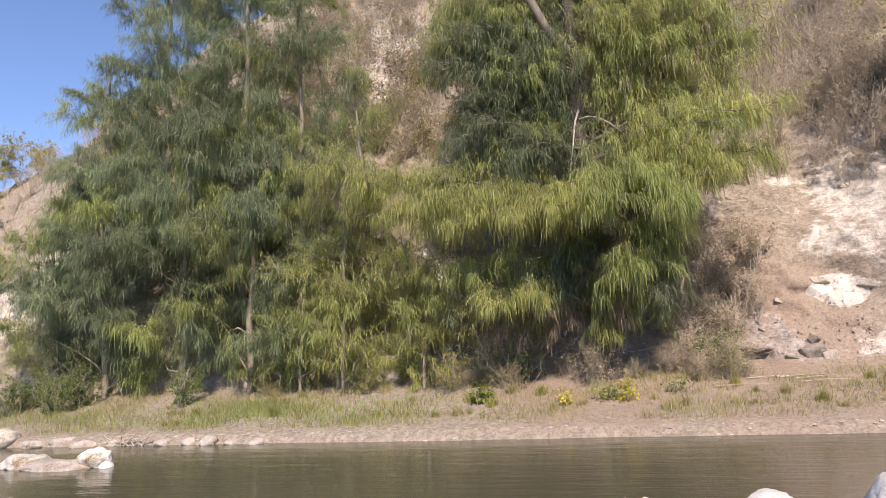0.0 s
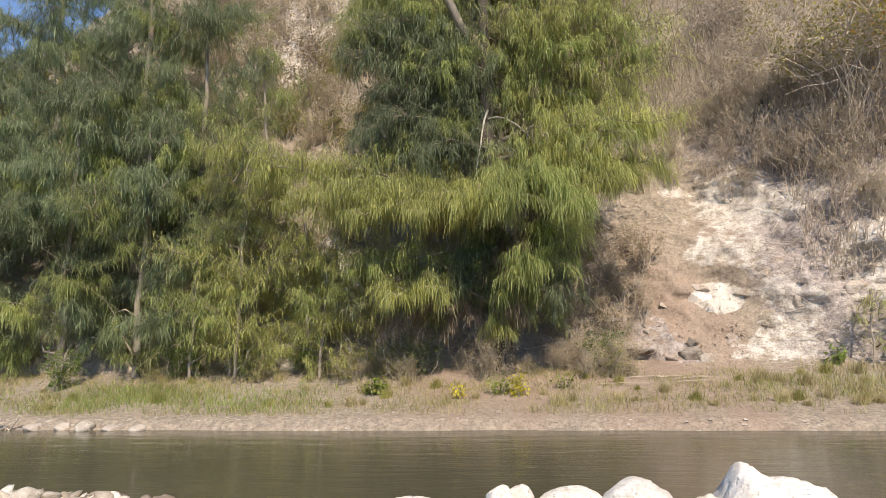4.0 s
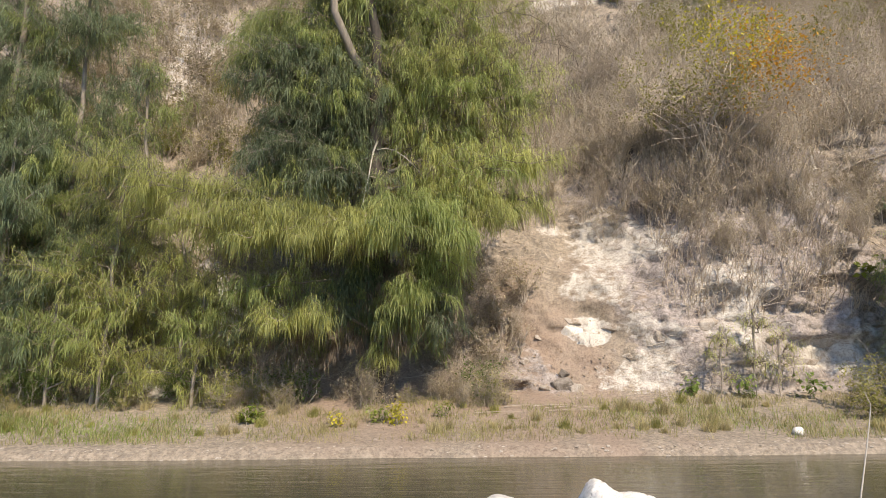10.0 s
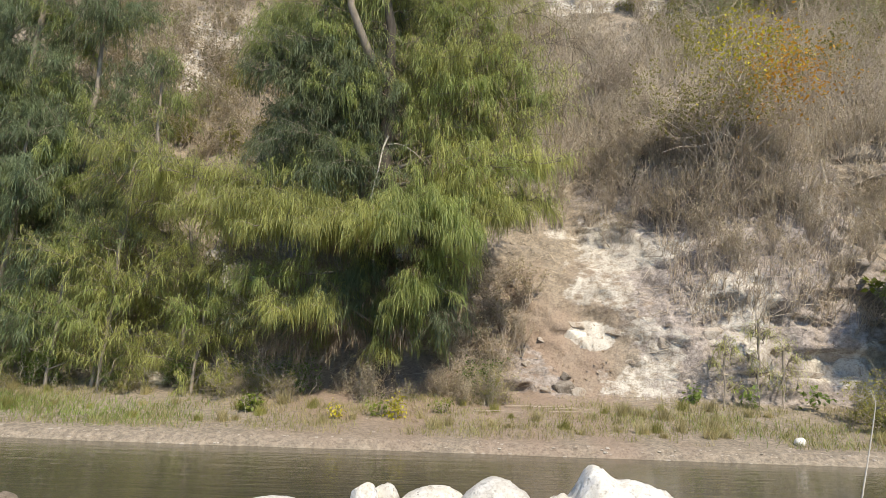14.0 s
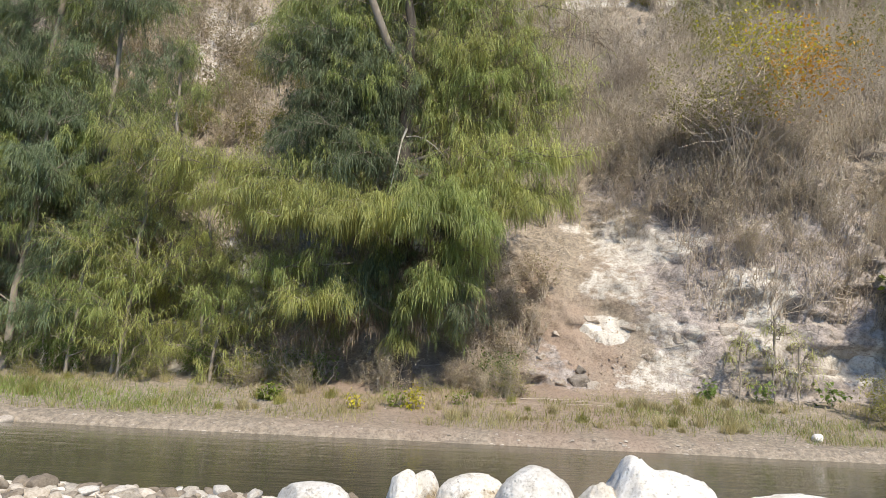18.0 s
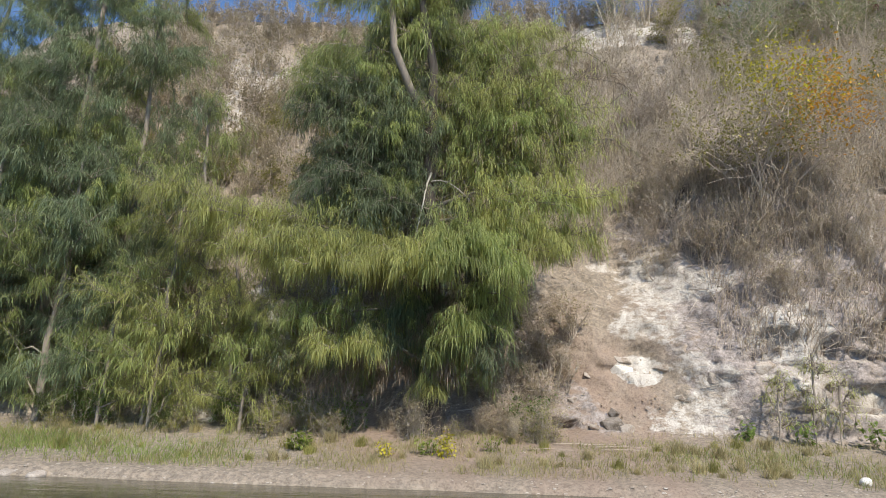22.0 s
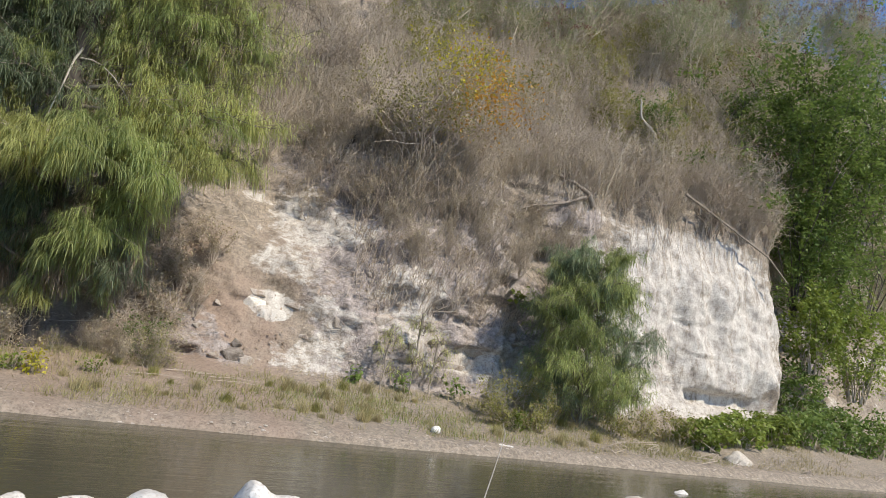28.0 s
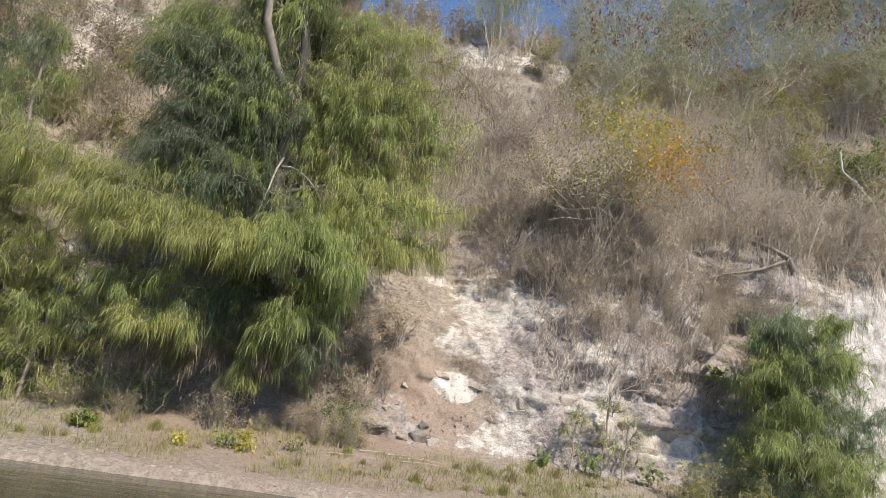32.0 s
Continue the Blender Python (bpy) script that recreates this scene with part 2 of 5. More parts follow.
GROUND = ground_material()
WATER = water_material()
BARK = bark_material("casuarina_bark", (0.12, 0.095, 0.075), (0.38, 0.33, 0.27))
# Darker copy of the bark, with the shade put into its colour
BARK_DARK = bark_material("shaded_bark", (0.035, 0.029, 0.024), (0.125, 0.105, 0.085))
PALE_WOOD = bark_material("bleached_wood", (0.35, 0.31, 0.27), (0.62, 0.57, 0.50))
TWIG = bark_material("dry_twigs", (0.29, 0.235, 0.185), (0.60, 0.515, 0.415), 3.0)
TWIG_PALE = bark_material("pale_twigs", (0.35, 0.295, 0.22), (0.62, 0.54, 0.42), 3.0)
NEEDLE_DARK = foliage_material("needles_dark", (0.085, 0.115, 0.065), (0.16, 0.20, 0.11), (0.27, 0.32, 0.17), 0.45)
NEEDLE_BLUE = foliage_material("needles_blue_green", (0.115, 0.155, 0.09), (0.21, 0.265, 0.145), (0.35, 0.42, 0.225), 0.45)
NEEDLE_GREEN = foliage_material("needles_green", (0.185, 0.235, 0.08), (0.32, 0.375, 0.13), (0.48, 0.515, 0.20), 0.5)
NEEDLE_YELLOW = foliage_material("needles_yellow_green", (0.25, 0.27, 0.095), (0.43, 0.45, 0.155), (0.61, 0.62, 0.245), 0.55)
NEEDLE_DRY = foliage_material("needles_dry", (0.16, 0.125, 0.095), (0.28, 0.22, 0.16), (0.42, 0.34, 0.26), 0.4)
LEAF_GREEN = foliage_material("leaves_green", (0.085, 0.145, 0.03), (0.165, 0.24, 0.055), (0.27, 0.35, 0.095), 0.45)
LEAF_FINE = foliage_material("leaves_feathery", (0.21, 0.25, 0.11), (0.32, 0.38, 0.18), (0.45, 0.50, 0.28), 0.45)
LEAF_VINE = foliage_material("leaves_vine", (0.10, 0.135, 0.02), (0.205, 0.265, 0.045), (0.34, 0.40, 0.09), 0.4)
LEAF_YELLOW = foliage_material("leaves_yellow", (0.27, 0.26, 0.03), (0.48, 0.44, 0.04), (0.68, 0.60, 0.07), 0.4)
LEAF_ORANGE = foliage_material("leaves_orange", (0.38, 0.17, 0.03), (0.58, 0.30, 0.04), (0.66, 0.44, 0.07), 0.4)
LEAF_OLIVE = foliage_material("leaves_olive", (0.18, 0.185, 0.055), (0.32, 0.31, 0.095), (0.46, 0.43, 0.15), 0.45)
LEAF_DRY = foliage_material("leaves_dry", (0.24, 0.20, 0.12), (0.42, 0.36, 0.23), (0.58, 0.51, 0.35), 0.4)
LEAF_RED = foliage_material("pods_dark_red", (0.13, 0.045, 0.045), (0.22, 0.09, 0.08), (0.32, 0.16, 0.13))
GRASS_DRY = foliage_material("grass_dry", (0.26, 0.22, 0.11), (0.42, 0.36, 0.18), (0.56, 0.49, 0.27))
GRASS_OLIVE = foliage_material("grass_olive", (0.19, 0.18, 0.075), (0.31, 0.295, 0.115), (0.44, 0.42, 0.18))
GRASS_GREEN = foliage_material("grass_green", (0.15, 0.20, 0.05), (0.25, 0.32, 0.08), (0.38, 0.45, 0.13))
BOULDER = stone_material("white_boulder", (0.55, 0.51, 0.44), (0.83, 0.81, 0.765), (0.25, 0.20, 0.12), 0.58, 24.0, 0.22, 0.0, 0.6)
BOULDER_PITTED = stone_material("pitted_boulder", (0.50, 0.45, 0.38), (0.82, 0.795, 0.74), (0.24, 0.20, 0.14), 0.60, 12.0, 1.0, 0.0, 0.9)
BOULDER_POROUS = stone_material("porous_boulder", (0.40, 0.36, 0.29), (0.72, 0.68, 0.60), (0.22, 0.19, 0.13), 0.52, 24.0, 0.95, 0.0, 1.0)
BOULDER_STAINED = stone_material("stained_boulder", (0.50, 0.45, 0.37), (0.80, 0.77, 0.71), (0.20, 0.15, 0.085), 0.50, 30.0, 0.8)
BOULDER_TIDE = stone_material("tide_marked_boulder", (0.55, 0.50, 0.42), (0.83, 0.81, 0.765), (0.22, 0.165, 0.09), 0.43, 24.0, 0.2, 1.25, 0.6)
PEBBLE = stone_material("river_pebble", (0.36, 0.31, 0.25), (0.64, 0.585, 0.50), (0.17, 0.135, 0.095), 0.53)
PEBBLE_WHITE = stone_material("pale_pebble", (0.54, 0.50, 0.44), (0.80, 0.76, 0.69), (0.36, 0.30, 0.22), 0.58)
PEBBLE_BROWN = stone_material("brown_pebble", (0.17, 0.135, 0.10), (0.36, 0.30, 0.23), (0.10, 0.085, 0.06), 0.56)


def cobble_material():
    m, n, l = material("mixed_cobbles")
    isl = n.new("ShaderNodeNewGeometry").outputs["Random Per Island"]
    pos = n.new("ShaderNodeNewGeometry").outputs["Position"]
    c = ramp(n, l, isl, [(0.0, (0.15, 0.12, 0.09)), (0.4, (0.36, 0.31, 0.245)), (0.7, (0.56, 0.50, 0.42)), (1.0, (0.78, 0.73, 0.65))])
    f = noise_node(n, l, 30.0, 5, 0.7, pos)
    c = mixed(n, l, 1.0, c, ramp(n, l, f, [(0.3, (0.6, 0.57, 0.53)), (0.6, (1, 1, 1))]), "MULTIPLY")
    bs = n["Principled BSDF"]
    bs.inputs["Roughness"].default_value = 0.85
    l.new(c, bs.inputs["Base Color"])
    bumped(n, l, bs, f, 0.4, 0.01)
    return m


COBBLE = cobble_material()
DARK_ROCK = stone_material("dark_wet_rock", (0.05, 0.05, 0.055), (0.11, 0.11, 0.12), (0.08, 0.07, 0.06), 0.6)
LEDGE = stone_material("ledge_limestone", (0.30, 0.255, 0.215), (0.56, 0.50, 0.43), (0.20, 0.155, 0.115), 0.54)

# ---------------------------------------------------------------- helpers for shapes
rng = np.random.default_rng(7)
TABLE = np.random.default_rng(3).random((256, 256))


def value_noise(x, y, seed=0):
    x, y = np.asarray(x, float) + seed * 17.31, np.asarray(y, float) + seed * 9.73
    xi, yi = np.floor(x).astype(int), np.floor(y).astype(int)
    fx, fy = x - xi, y - yi
    fx, fy = fx * fx * (3 - 2 * fx), fy * fy * (3 - 2 * fy)
    a, b = TABLE[xi % 256, yi % 256], TABLE[(xi + 1) % 256, yi % 256]
    c, d = TABLE[xi % 256, (yi + 1) % 256], TABLE[(xi + 1) % 256, (yi + 1) % 256]
    return (a * (1 - fx) + b * fx) * (1 - fy) + (c * (1 - fx) + d * fx) * fy


def fbm(x, y, seed=0, octaves=4):
    total, amp, norm = 0.0, 1.0, 0.0
    for i in range(octaves):
        total = total + amp * value_noise(np.asarray(x) * 2 ** i, np.asarray(y) * 2 ** i, seed + i)
        norm += amp
        amp *= 0.5
    return total / norm - 0.5


def mesh_from(name, verts, faces):
    """A mesh from an array of vertices and arrays of faces (quads, triangles)."""
    me = bpy.data.meshes.new(name)
    faces = [np.asarray(f, np.int32) for f in faces if len(f)]
    me.vertices.add(len(verts))
    me.vertices.foreach_set("co", np.asarray(verts, np.float32).ravel())
    loops = np.concatenate([f.ravel() for f in faces])
    counts = np.concatenate([np.full(len(f), f.shape[1], np.int32) for f in faces])
    me.loops.add(len(loops))
    me.loops.foreach_set("vertex_index", loops)
    me.polygons.add(len(counts))
    me.polygons.foreach_set("loop_start", np.concatenate(([0], np.cumsum(counts)[:-1])).astype(np.int32))
    me.update(calc_edges=True)
    return me


def shape(name, verts, faces, mat, parent=None, smooth=False):
    me = mesh_from(name, verts, faces)
    me.materials.append(mat)
    if smooth:
        me.polygons.foreach_set("use_smooth", np.ones(len(me.polygons), bool))
    ob = new(name, me)
    ob.parent = parent
    return ob


def empty(name, place, label, category, group="", turn=0.0):
    ob = new(name)
    ob.empty_display_size = 0.2
    ob.matrix_basis = pose(*place, 0, 0, turn)
    return tagged(ob, label, category, group)


class Sticks:
    """Gathers tapered round sticks along polylines into one mesh."""

    def __init__(self):
        self.v, self.f, self.n = [], [], 0

    def add(self, pts, radii, sides=5):
        pts = np.asarray(pts, float)
        k = len(pts)
        tan = np.gradient(pts, axis=0)
        tan /= np.linalg.norm(tan, axis=1)[:, None] + 1e-9
        ref = np.array([1.0, 0.3, 0.1]) if abs(tan[0][2]) > 0.7 else np.array([0.0, 0.1, 1.0])
        a = np.cross(tan, ref)
        a /= np.linalg.norm(a, axis=1)[:, None] + 1e-9
        b = np.cross(tan, a)
        ang = np.arange(sides) / sides * 2 * np.pi
        ring = pts[:, None] + (np.cos(ang)[None, :, None] * a[:, None] + np.sin(ang)[None, :, None] * b[:, None]) * np.asarray(radii)[:, None, None]
        i = (np.arange(k - 1)[:, None] * sides + np.arange(sides)[None]).ravel()
        j = (np.arange(k - 1)[:, None] * sides + (np.arange(sides)[None] + 1) % sides).ravel()
        self.v.append(ring.reshape(-1, 3))
        self.f.append(np.stack([i, j, j + sides, i + sides], 1) + self.n)
        self.n += k * sides

    def make(self, name, mat, parent=None):
        return shape(name, np.concatenate(self.v), [np.concatenate(self.f)], mat, parent, True)


def strands(roots, ways, length, width, droop=1.0):
    """Hanging needle strands: narrow ribbons that leave along ways and bend down."""
    n = len(roots)
    length, droop = np.asarray(length)[:, None], np.broadcast_to(droop, n)[:, None]
    down = np.array([0, 0, -1.0])
    p1 = roots + ways * length * 0.38 + down * length * 0.18 * droop
    p2 = p1 + ways * length * 0.14 + down * length * 0.52 * droop
    ang = rng.random(n) * 2 * np.pi
    side = np.stack([np.cos(ang), np.sin(ang), np.zeros(n)], 1) * width * 0.5
    v = np.stack([roots - side * 0.8, roots + side * 0.8, p1 - side, p1 + side, p2], 1).reshape(-1, 3)
    o = np.arange(n)[:, None] * 5
    return v, [o + np.array([[0, 1, 3, 2]]), o + np.array([[2, 3, 4]])]


def leaves(centres, size, aspect=0.6, lift=0.3):
    """Diamond-shaped leaves folded a little along the middle."""
    n = len(centres)
    a = rng.random(n) * 2 * np.pi
    tilt = rng.normal(0, 0.5, n) - lift
    way = np.stack([np.cos(a) * np.cos(tilt), np.sin(a) * np.cos(tilt), np.sin(tilt)], 1)
    side = np.stack([-np.sin(a), np.cos(a), rng.normal(0, 0.35, n)], 1)
    side /= np.linalg.norm(side, axis=1)[:, None]
    s = np.asarray(size) * (0.6 + 0.8 * rng.random(n))
    up = np.cross(way, side)
    l, w = way * s[:, None], side * (s * aspect * 0.5)[:, None]
    v = np.stack([centres, centres + l * 0.45 + w + up * s[:, None] * 0.08, centres + l, centres + l * 0.45 - w + up * s[:, None] * 0.08], 1).reshape(-1, 3)
    o = np.arange(n)[:, None] * 4
    return v, [o + np.array([[0, 1, 2]]), o + np.array([[0, 2, 3]])]


def blades(roots, height, width, lean=0.35, rise=1.0):
    n = len(roots)
    a = rng.random(n) * 2 * np.pi
    side = np.stack([np.cos(a), np.sin(a), np.zeros(n)], 1) * np.asarray(width)[:, None] * 0.5
    if rise < 1:
        side = np.array([0.2, 0.3, 1.0]) * np.asarray(width)[:, None] * 0.5
    off = np.stack([rng.normal(0, lean, n), rng.normal(0, lean, n) * min(1.0, rise + 0.1), rise * np.where(rise < 1, rng.normal(0, 1, n), 1.0)], 1) * np.asarray(height)[:, None]
    mid = roots + off * np.array([0.35, 0.35, 0.6])
    v = np.stack([roots - side, roots + side, mid - side * 0.7, mid + side * 0.7, roots + off], 1).reshape(-1, 3)
    o = np.arange(n)[:, None] * 5
    return v, [o + np.array([[0, 1, 3, 2]]), o + np.array([[2, 3, 4]])]


# ---------------------------------------------------------------- the ground: river bed, banks and hillside, one sheet
SHORE, FOOT, RIDGE_Y = 12.3, 16.5, 32.0


def ease(x, a, b):
    t = np.clip((np.asarray(x, float) - a) / (b - a), 0, 1)
    return t * t * (3 - 2 * t)


def ridge_z(x):
    return 20.0 + 2.2 * ease(x, 13, 30) - 9.0 * (1 - ease(x, -42, -17)) + 0.6 * fbm(np.asarray(x) * 0.25, 0 * np.asarray(x), 5)


def ridge_y(x):
    return RIDGE_Y - 5.5 * ease(x, 12, 26)


def foot_y(x):
    return FOOT + 0.5 * ease(x, 13, 17) - 0.4 * (1 - ease(x, -14, -6)) + 2.5 * ease(x, 21.5, 25)


def bar_middle(x):
    """Where the pebble bar's crest runs."""
    return 5.85 + 0.85 * (1 - ease(x, -1.9, 0.2)) + 0.2 * (1 - ease(x, -5, -2)) + 0.2 * fbm(np.asarray(x, float) * 0.5, 0 * np.asarray(x, float), 23)


def bank_z(x, y):
    """Height of the ground between the two river beds and the foot of the hill."""
    x, y = np.asarray(x, float), np.asarray(y, float)
    t = (y - SHORE - 0.18 * fbm(x * 0.5, 0 * x, 21)) / (foot_y(x) - SHORE)
    far = np.where(t < 0, t * 2.2, 0.13 * ease(t, 0, 0.05) + 0.67 * np.clip(t, 0, 1) ** 1.15)
    far = far + 0.35 * ease(x, 14, 18) * np.clip(t, 0, 1) + 0.10 * fbm(x * 0.9, y * 1.3, 22) * np.clip(t * 3, 0, 1)
    bar = 0.13 - 0.07 * ease(x, -4.7, -4.2) * (1 - ease(x, -1.4, -0.4)) + 0.05 * ease(x, -1, 0) - 0.17 * ((y - bar_middle(x)) / (0.58 + 0.25 * ease(x, -1, 0.5))) ** 2 + 0.09 * fbm(x * 1.6, y * 1.6, 24)
    shore = (3.4 - y) * 0.16 + 0.06 * fbm(x * 0.8, y * 0.8, 25)
    near = np.maximum(np.maximum(bar, -0.3 - 0.4 * (y >= 7.2)), np.minimum(shore, 0.35))
    return np.where(y > 9.5, np.maximum(far, -0.75), np.maximum(near, -0.75))


def hill_y(x, z):
    """How far back the hillside lies at height z."""
    x, z = np.asarray(x, float), np.asarray(z, float)
    k = ease(x, 3.5, 8.0) * (1 - ease(x, 23, 27))
    h1, d1 = 5.0 + 1.6 * k + 1.0 * ease(x, 10, 14), 4.0 - 2.1 * k
    z0, zr = bank_z(x, foot_y(x)), ridge_z(x)
    low = np.clip((z - z0) / h1, 0, 1)
    high = np.clip((z - z0 - h1) / (zr - z0 - h1), 0, 1.2)
    y = foot_y(x) + d1 * low + (ridge_y(x) - foot_y(x) - d1) * high
    amp = ease(z, z0, z0 + 0.8)
    calm = 1 - 0.88 * ease(x, 11, 13.5) * (1 - ease(x, 21.5, 23.5))
    y = y + amp * (1.6 * fbm(x * 0.22, z * 0.22, 11) + (0.35 + 0.65 * calm) * 0.9 * fbm(x * 0.8, z * 0.9, 12) + calm * (0.34 * fbm(x * 2.3, z * 2.6, 13) + 0.14 * fbm(x * 1.6, z * 7.0, 18, 3)))
    wx, wz = x * 1.5 + 1.2 * fbm(x * 0.7, z * 0.7, 81), z * 2.1 + 1.2 * fbm(x * 0.7, z * 0.7, 82)
    chunk = TABLE[np.floor(wx).astype(int) % 256, np.floor(wz).astype(int) % 256] + 0.5 * TABLE[np.floor(wx * 2.3).astype(int) % 256, np.floor(wz * 2.7).astype(int) % 256]
    y = y + amp * 0.23 * (chunk - 0.75) * ease(fbm(x * 0.4, z * 0.5, 83), -0.15, 0.1) * ease(x, 2, 5) * (1 - 0.93 * ease(x, 12.2, 13.6)) * (1 - ease(z, 6.5, 8.5))
    flute = ease(x, 11, 13.5) * (1 - ease(x, 21.5, 23.5)) * amp
    y = y + flute * (0.6 * fbm(x * 0.9, z * 0.16, 16) + 0.10 * fbm(x * 3.4, z * 0.9, 17, 3) + 0.13 * fbm(x * 4.2, z * 4.6, 27, 3))
    # ledges of harder beds, with hollows beneath
    sway = 0.25 * fbm(x * 0.5, 0 * x, 19)
    y = y + 0.22 * ease(x, 7.5, 8.5) * (1 - ease(x, 12.8, 13.6)) * ease(z + sway, 1.35, 1.5) * (1 - ease(z + sway, 1.95, 2.02))
    y = y + 0.5 * ease(x, 0.9, 1.2) * (1 - ease(x, 1.9, 2.3)) * ease(z, 0.75, 0.85) * (1 - ease(z, 1.05, 1.1))
    y = y + 0.3 * ease(x, 9.2, 9.8) * (1 - ease(x, 11.2, 11.8)) * ease(z + sway, 2.9, 3.1) * (1 - ease(z + sway, 3.5, 3.6))
    y = y + 0.35 * ease(x, 17.40, 17.90) * (1 - ease(x, 20.39, 20.89)) * ease(z + sway, 1.37, 1.49) * (1 - ease(z + sway, 1.87, 1.93))
    bed = (z * 0.95 + 0.8 * fbm(x * 0.18, z * 0.1, 14)) % 1.0
    y = y + amp * (0.12 * ease(x, 5, 8) * (bed - 0.5)) * ease(fbm(x * 0.35, z * 0.3, 15), -0.12, 0.12)
    return y


def hill_z_at(x, y):
    zs = np.linspace(0.6, 22, 400)
    ys = hill_y(np.full(400, x), zs)
    return float(zs[min(399, int(np.searchsorted(np.maximum.accumulate(ys), y)))])


def spot(x, z, cx, cz, rx, rz, soft=0.5, wob=0.5, seed=31):
    d = np.sqrt(((x - cx) / rx) ** 2 + ((z - cz) / rz) ** 2) + wob * fbm(x * 1.4, z * 1.6, seed, 5)
    return 1 - ease(d, 1 - soft, 1 + soft * 0.4)


def build_ground():
    xs = np.concatenate([-np.geomspace(1500, 36, 12), np.arange(-35, -12, 0.12), np.arange(-12, 24, 0.075), np.arange(24, 41.0, 0.12), np.geomspace(42, 1500, 12)])
    y_low = np.concatenate([-np.geomspace(1500, 12, 10), np.arange(-10, 2, 1.0), np.arange(2, 7.6, 0.16), np.arange(7.8, 11.8, 0.5), np.arange(11.9, 16.3, 0.12)])
    lv = np.concatenate([np.linspace(0, 0.42, 110)[1:], np.linspace(0.42, 1, 76)[1:]])
    far = np.geomspace(1.5, 1500, 14)
    X, rows, heights = xs, [], []
    for y in y_low:
        yy = np.minimum(np.full(len(X), y), foot_y(X) - 0.02) if y > 15 else np.full(len(X), y)
        rows.append(yy)
        heights.append(bank_z(X, yy))
    z0, zr = bank_z(X, foot_y(X)), ridge_z(X)
    for t in lv:
        z = z0 + (zr - z0) * t
        rows.append(hill_y(X, z))
        heights.append(z)
    for d in far:
        rows.append(rows[len(y_low) + len(lv) - 1] + d)
        heights.append(zr - 0.02 * np.minimum(d, 200) + 0.3 * fbm(X * 0.2, np.full(len(X), d * 0.3), 41))
    Y, Z = np.array(rows), np.array(heights)
    XX = np.broadcast_to(X, Y.shape)
    nr, nc = Y.shape
    v = np.stack([XX, Y, Z], -1).reshape(-1, 3)
    i = (np.arange(nr - 1)[:, None] * nc + np.arange(nc - 1)[None]).ravel()
    ob = shape("ground", v, [np.stack([i, i + 1, i + nc + 1, i + nc], 1)], GROUND, None, False)
    x, y, z = v[:, 0], v[:, 1], v[:, 2]
    on_hill = ease(z, 0.5, 1.0) * (y > 15)
    red = np.maximum.reduce([spot(x, z, 2.2, 1.8, 2.3, 2.4, 0.8, 1.3), spot(x, z, 4.8, 3.6, 2.0, 1.2) * 0.5, spot(x, z, -1.0, 0.9, 3.0, 0.9) * 0.9])
    red = np.maximum(red, 0.05 * ((y > 11) & (y < 17)) * ease(fbm(x * 0.5, y * 0.6, 51), -0.25, 0.1))
    grey = np.maximum.reduce([spot(x, z, 8.5, 2.6, 4.6, 3.2, 0.6), spot(x, z, 6.0, 5.6, 2.8, 2.2) * 0.8]) * on_hill
    grey = np.maximum(grey, (0.4 + 0.35 * ease(x, 0, 4)) * on_hill * ease(fbm(x * 0.5, z * 0.5, 53, 5), 0.02, 0.14))
    white = np.maximum.reduce([
        spot(x, z, 18.0, 4.4, 5.0, 4.3, 0.4, 0.5), spot(x, z, 3.75, 2.25, 0.62, 0.42, 0.15, 0.5, 33),
        spot(x, z, 4.7, 4.9, 2.0, 1.5, 0.6, 1.1) * 0.68, spot(x, z, 3.9, 3.4, 1.4, 0.7, 0.6, 1.2) * 0.6, spot(x, z, 10.5, 1.6, 2.4, 0.8, 0.5, 0.9) * 0.8, spot(x, z, 7.3, 3.2, 1.6, 1.6, 0.6, 1.5) * 0.65,
        spot(x, z, -9.6, 13.5, 2.6, 3.8, 0.7, 1.3) * 0.6, spot(x, z, 7.0, 18.6, 3.4, 1.6, 0.6, 1.2), spot(x, z, -6.6, 1.5, 0.75, 1.0, 0.3, 0.8),
        spot(x, z, -5.9, 3.0, 1.4, 1.4, 0.6, 1.3) * 0.9, spot(x, z, -20.5, 4.5, 2.6, 1.8, 0.5, 1.0), spot(x, z, 35.0, 10.6, 1.2, 1.0)]) * on_hill
    white = np.maximum(white, (0.3 + 0.3 * ease(x, 2, 5)) * on_hill * ease(fbm(x * 0.8, z * 0.8, 55, 5), 0.10, 0.2))
    upper = ease(x, 2, 4) * ease(z, 6.8, 7.8) * (1 - ease(z, 14.5, 16.5)) * (1 - ease(x, 33, 34))
    white, grey = white * (1 - 0.9 * upper), grey * (1 - 0.8 * upper)
    edge = (y > SHORE - 0.1) & (y < SHORE + 0.5)
    white = np.maximum(white, 0.12 * edge * ease(fbm(x * 1.5, y * 2.0, 57), 0.0, 0.15))
    near = y < 9.5
    grey, white, red = np.where(near, 0.8, grey), np.where(near, 0.25, white), np.where(near, 0.1, red)
    at = ob.data.color_attributes.new("zones", "FLOAT_COLOR", "POINT")
    at.data.foreach_set("color", np.stack([red, grey, white, np.ones(len(x))], 1).astype(np.float32).ravel())
    return tagged(ob, "river bed, sandy banks and steep limestone hillside with dry soil", "ground", kind="structure")


build_ground()
wv = np.array([(x, y, 0.0) for y in (2.2, 13.2) for x in (-900, -60, 60, 900)])
river = shape("water", wv, [np.array([[0, 1, 5, 4], [1, 2, 6, 5], [2, 3, 7, 6]])], WATER)
tagged(river, "calm olive-brown river water with fine ripples", "river", kind="structure")


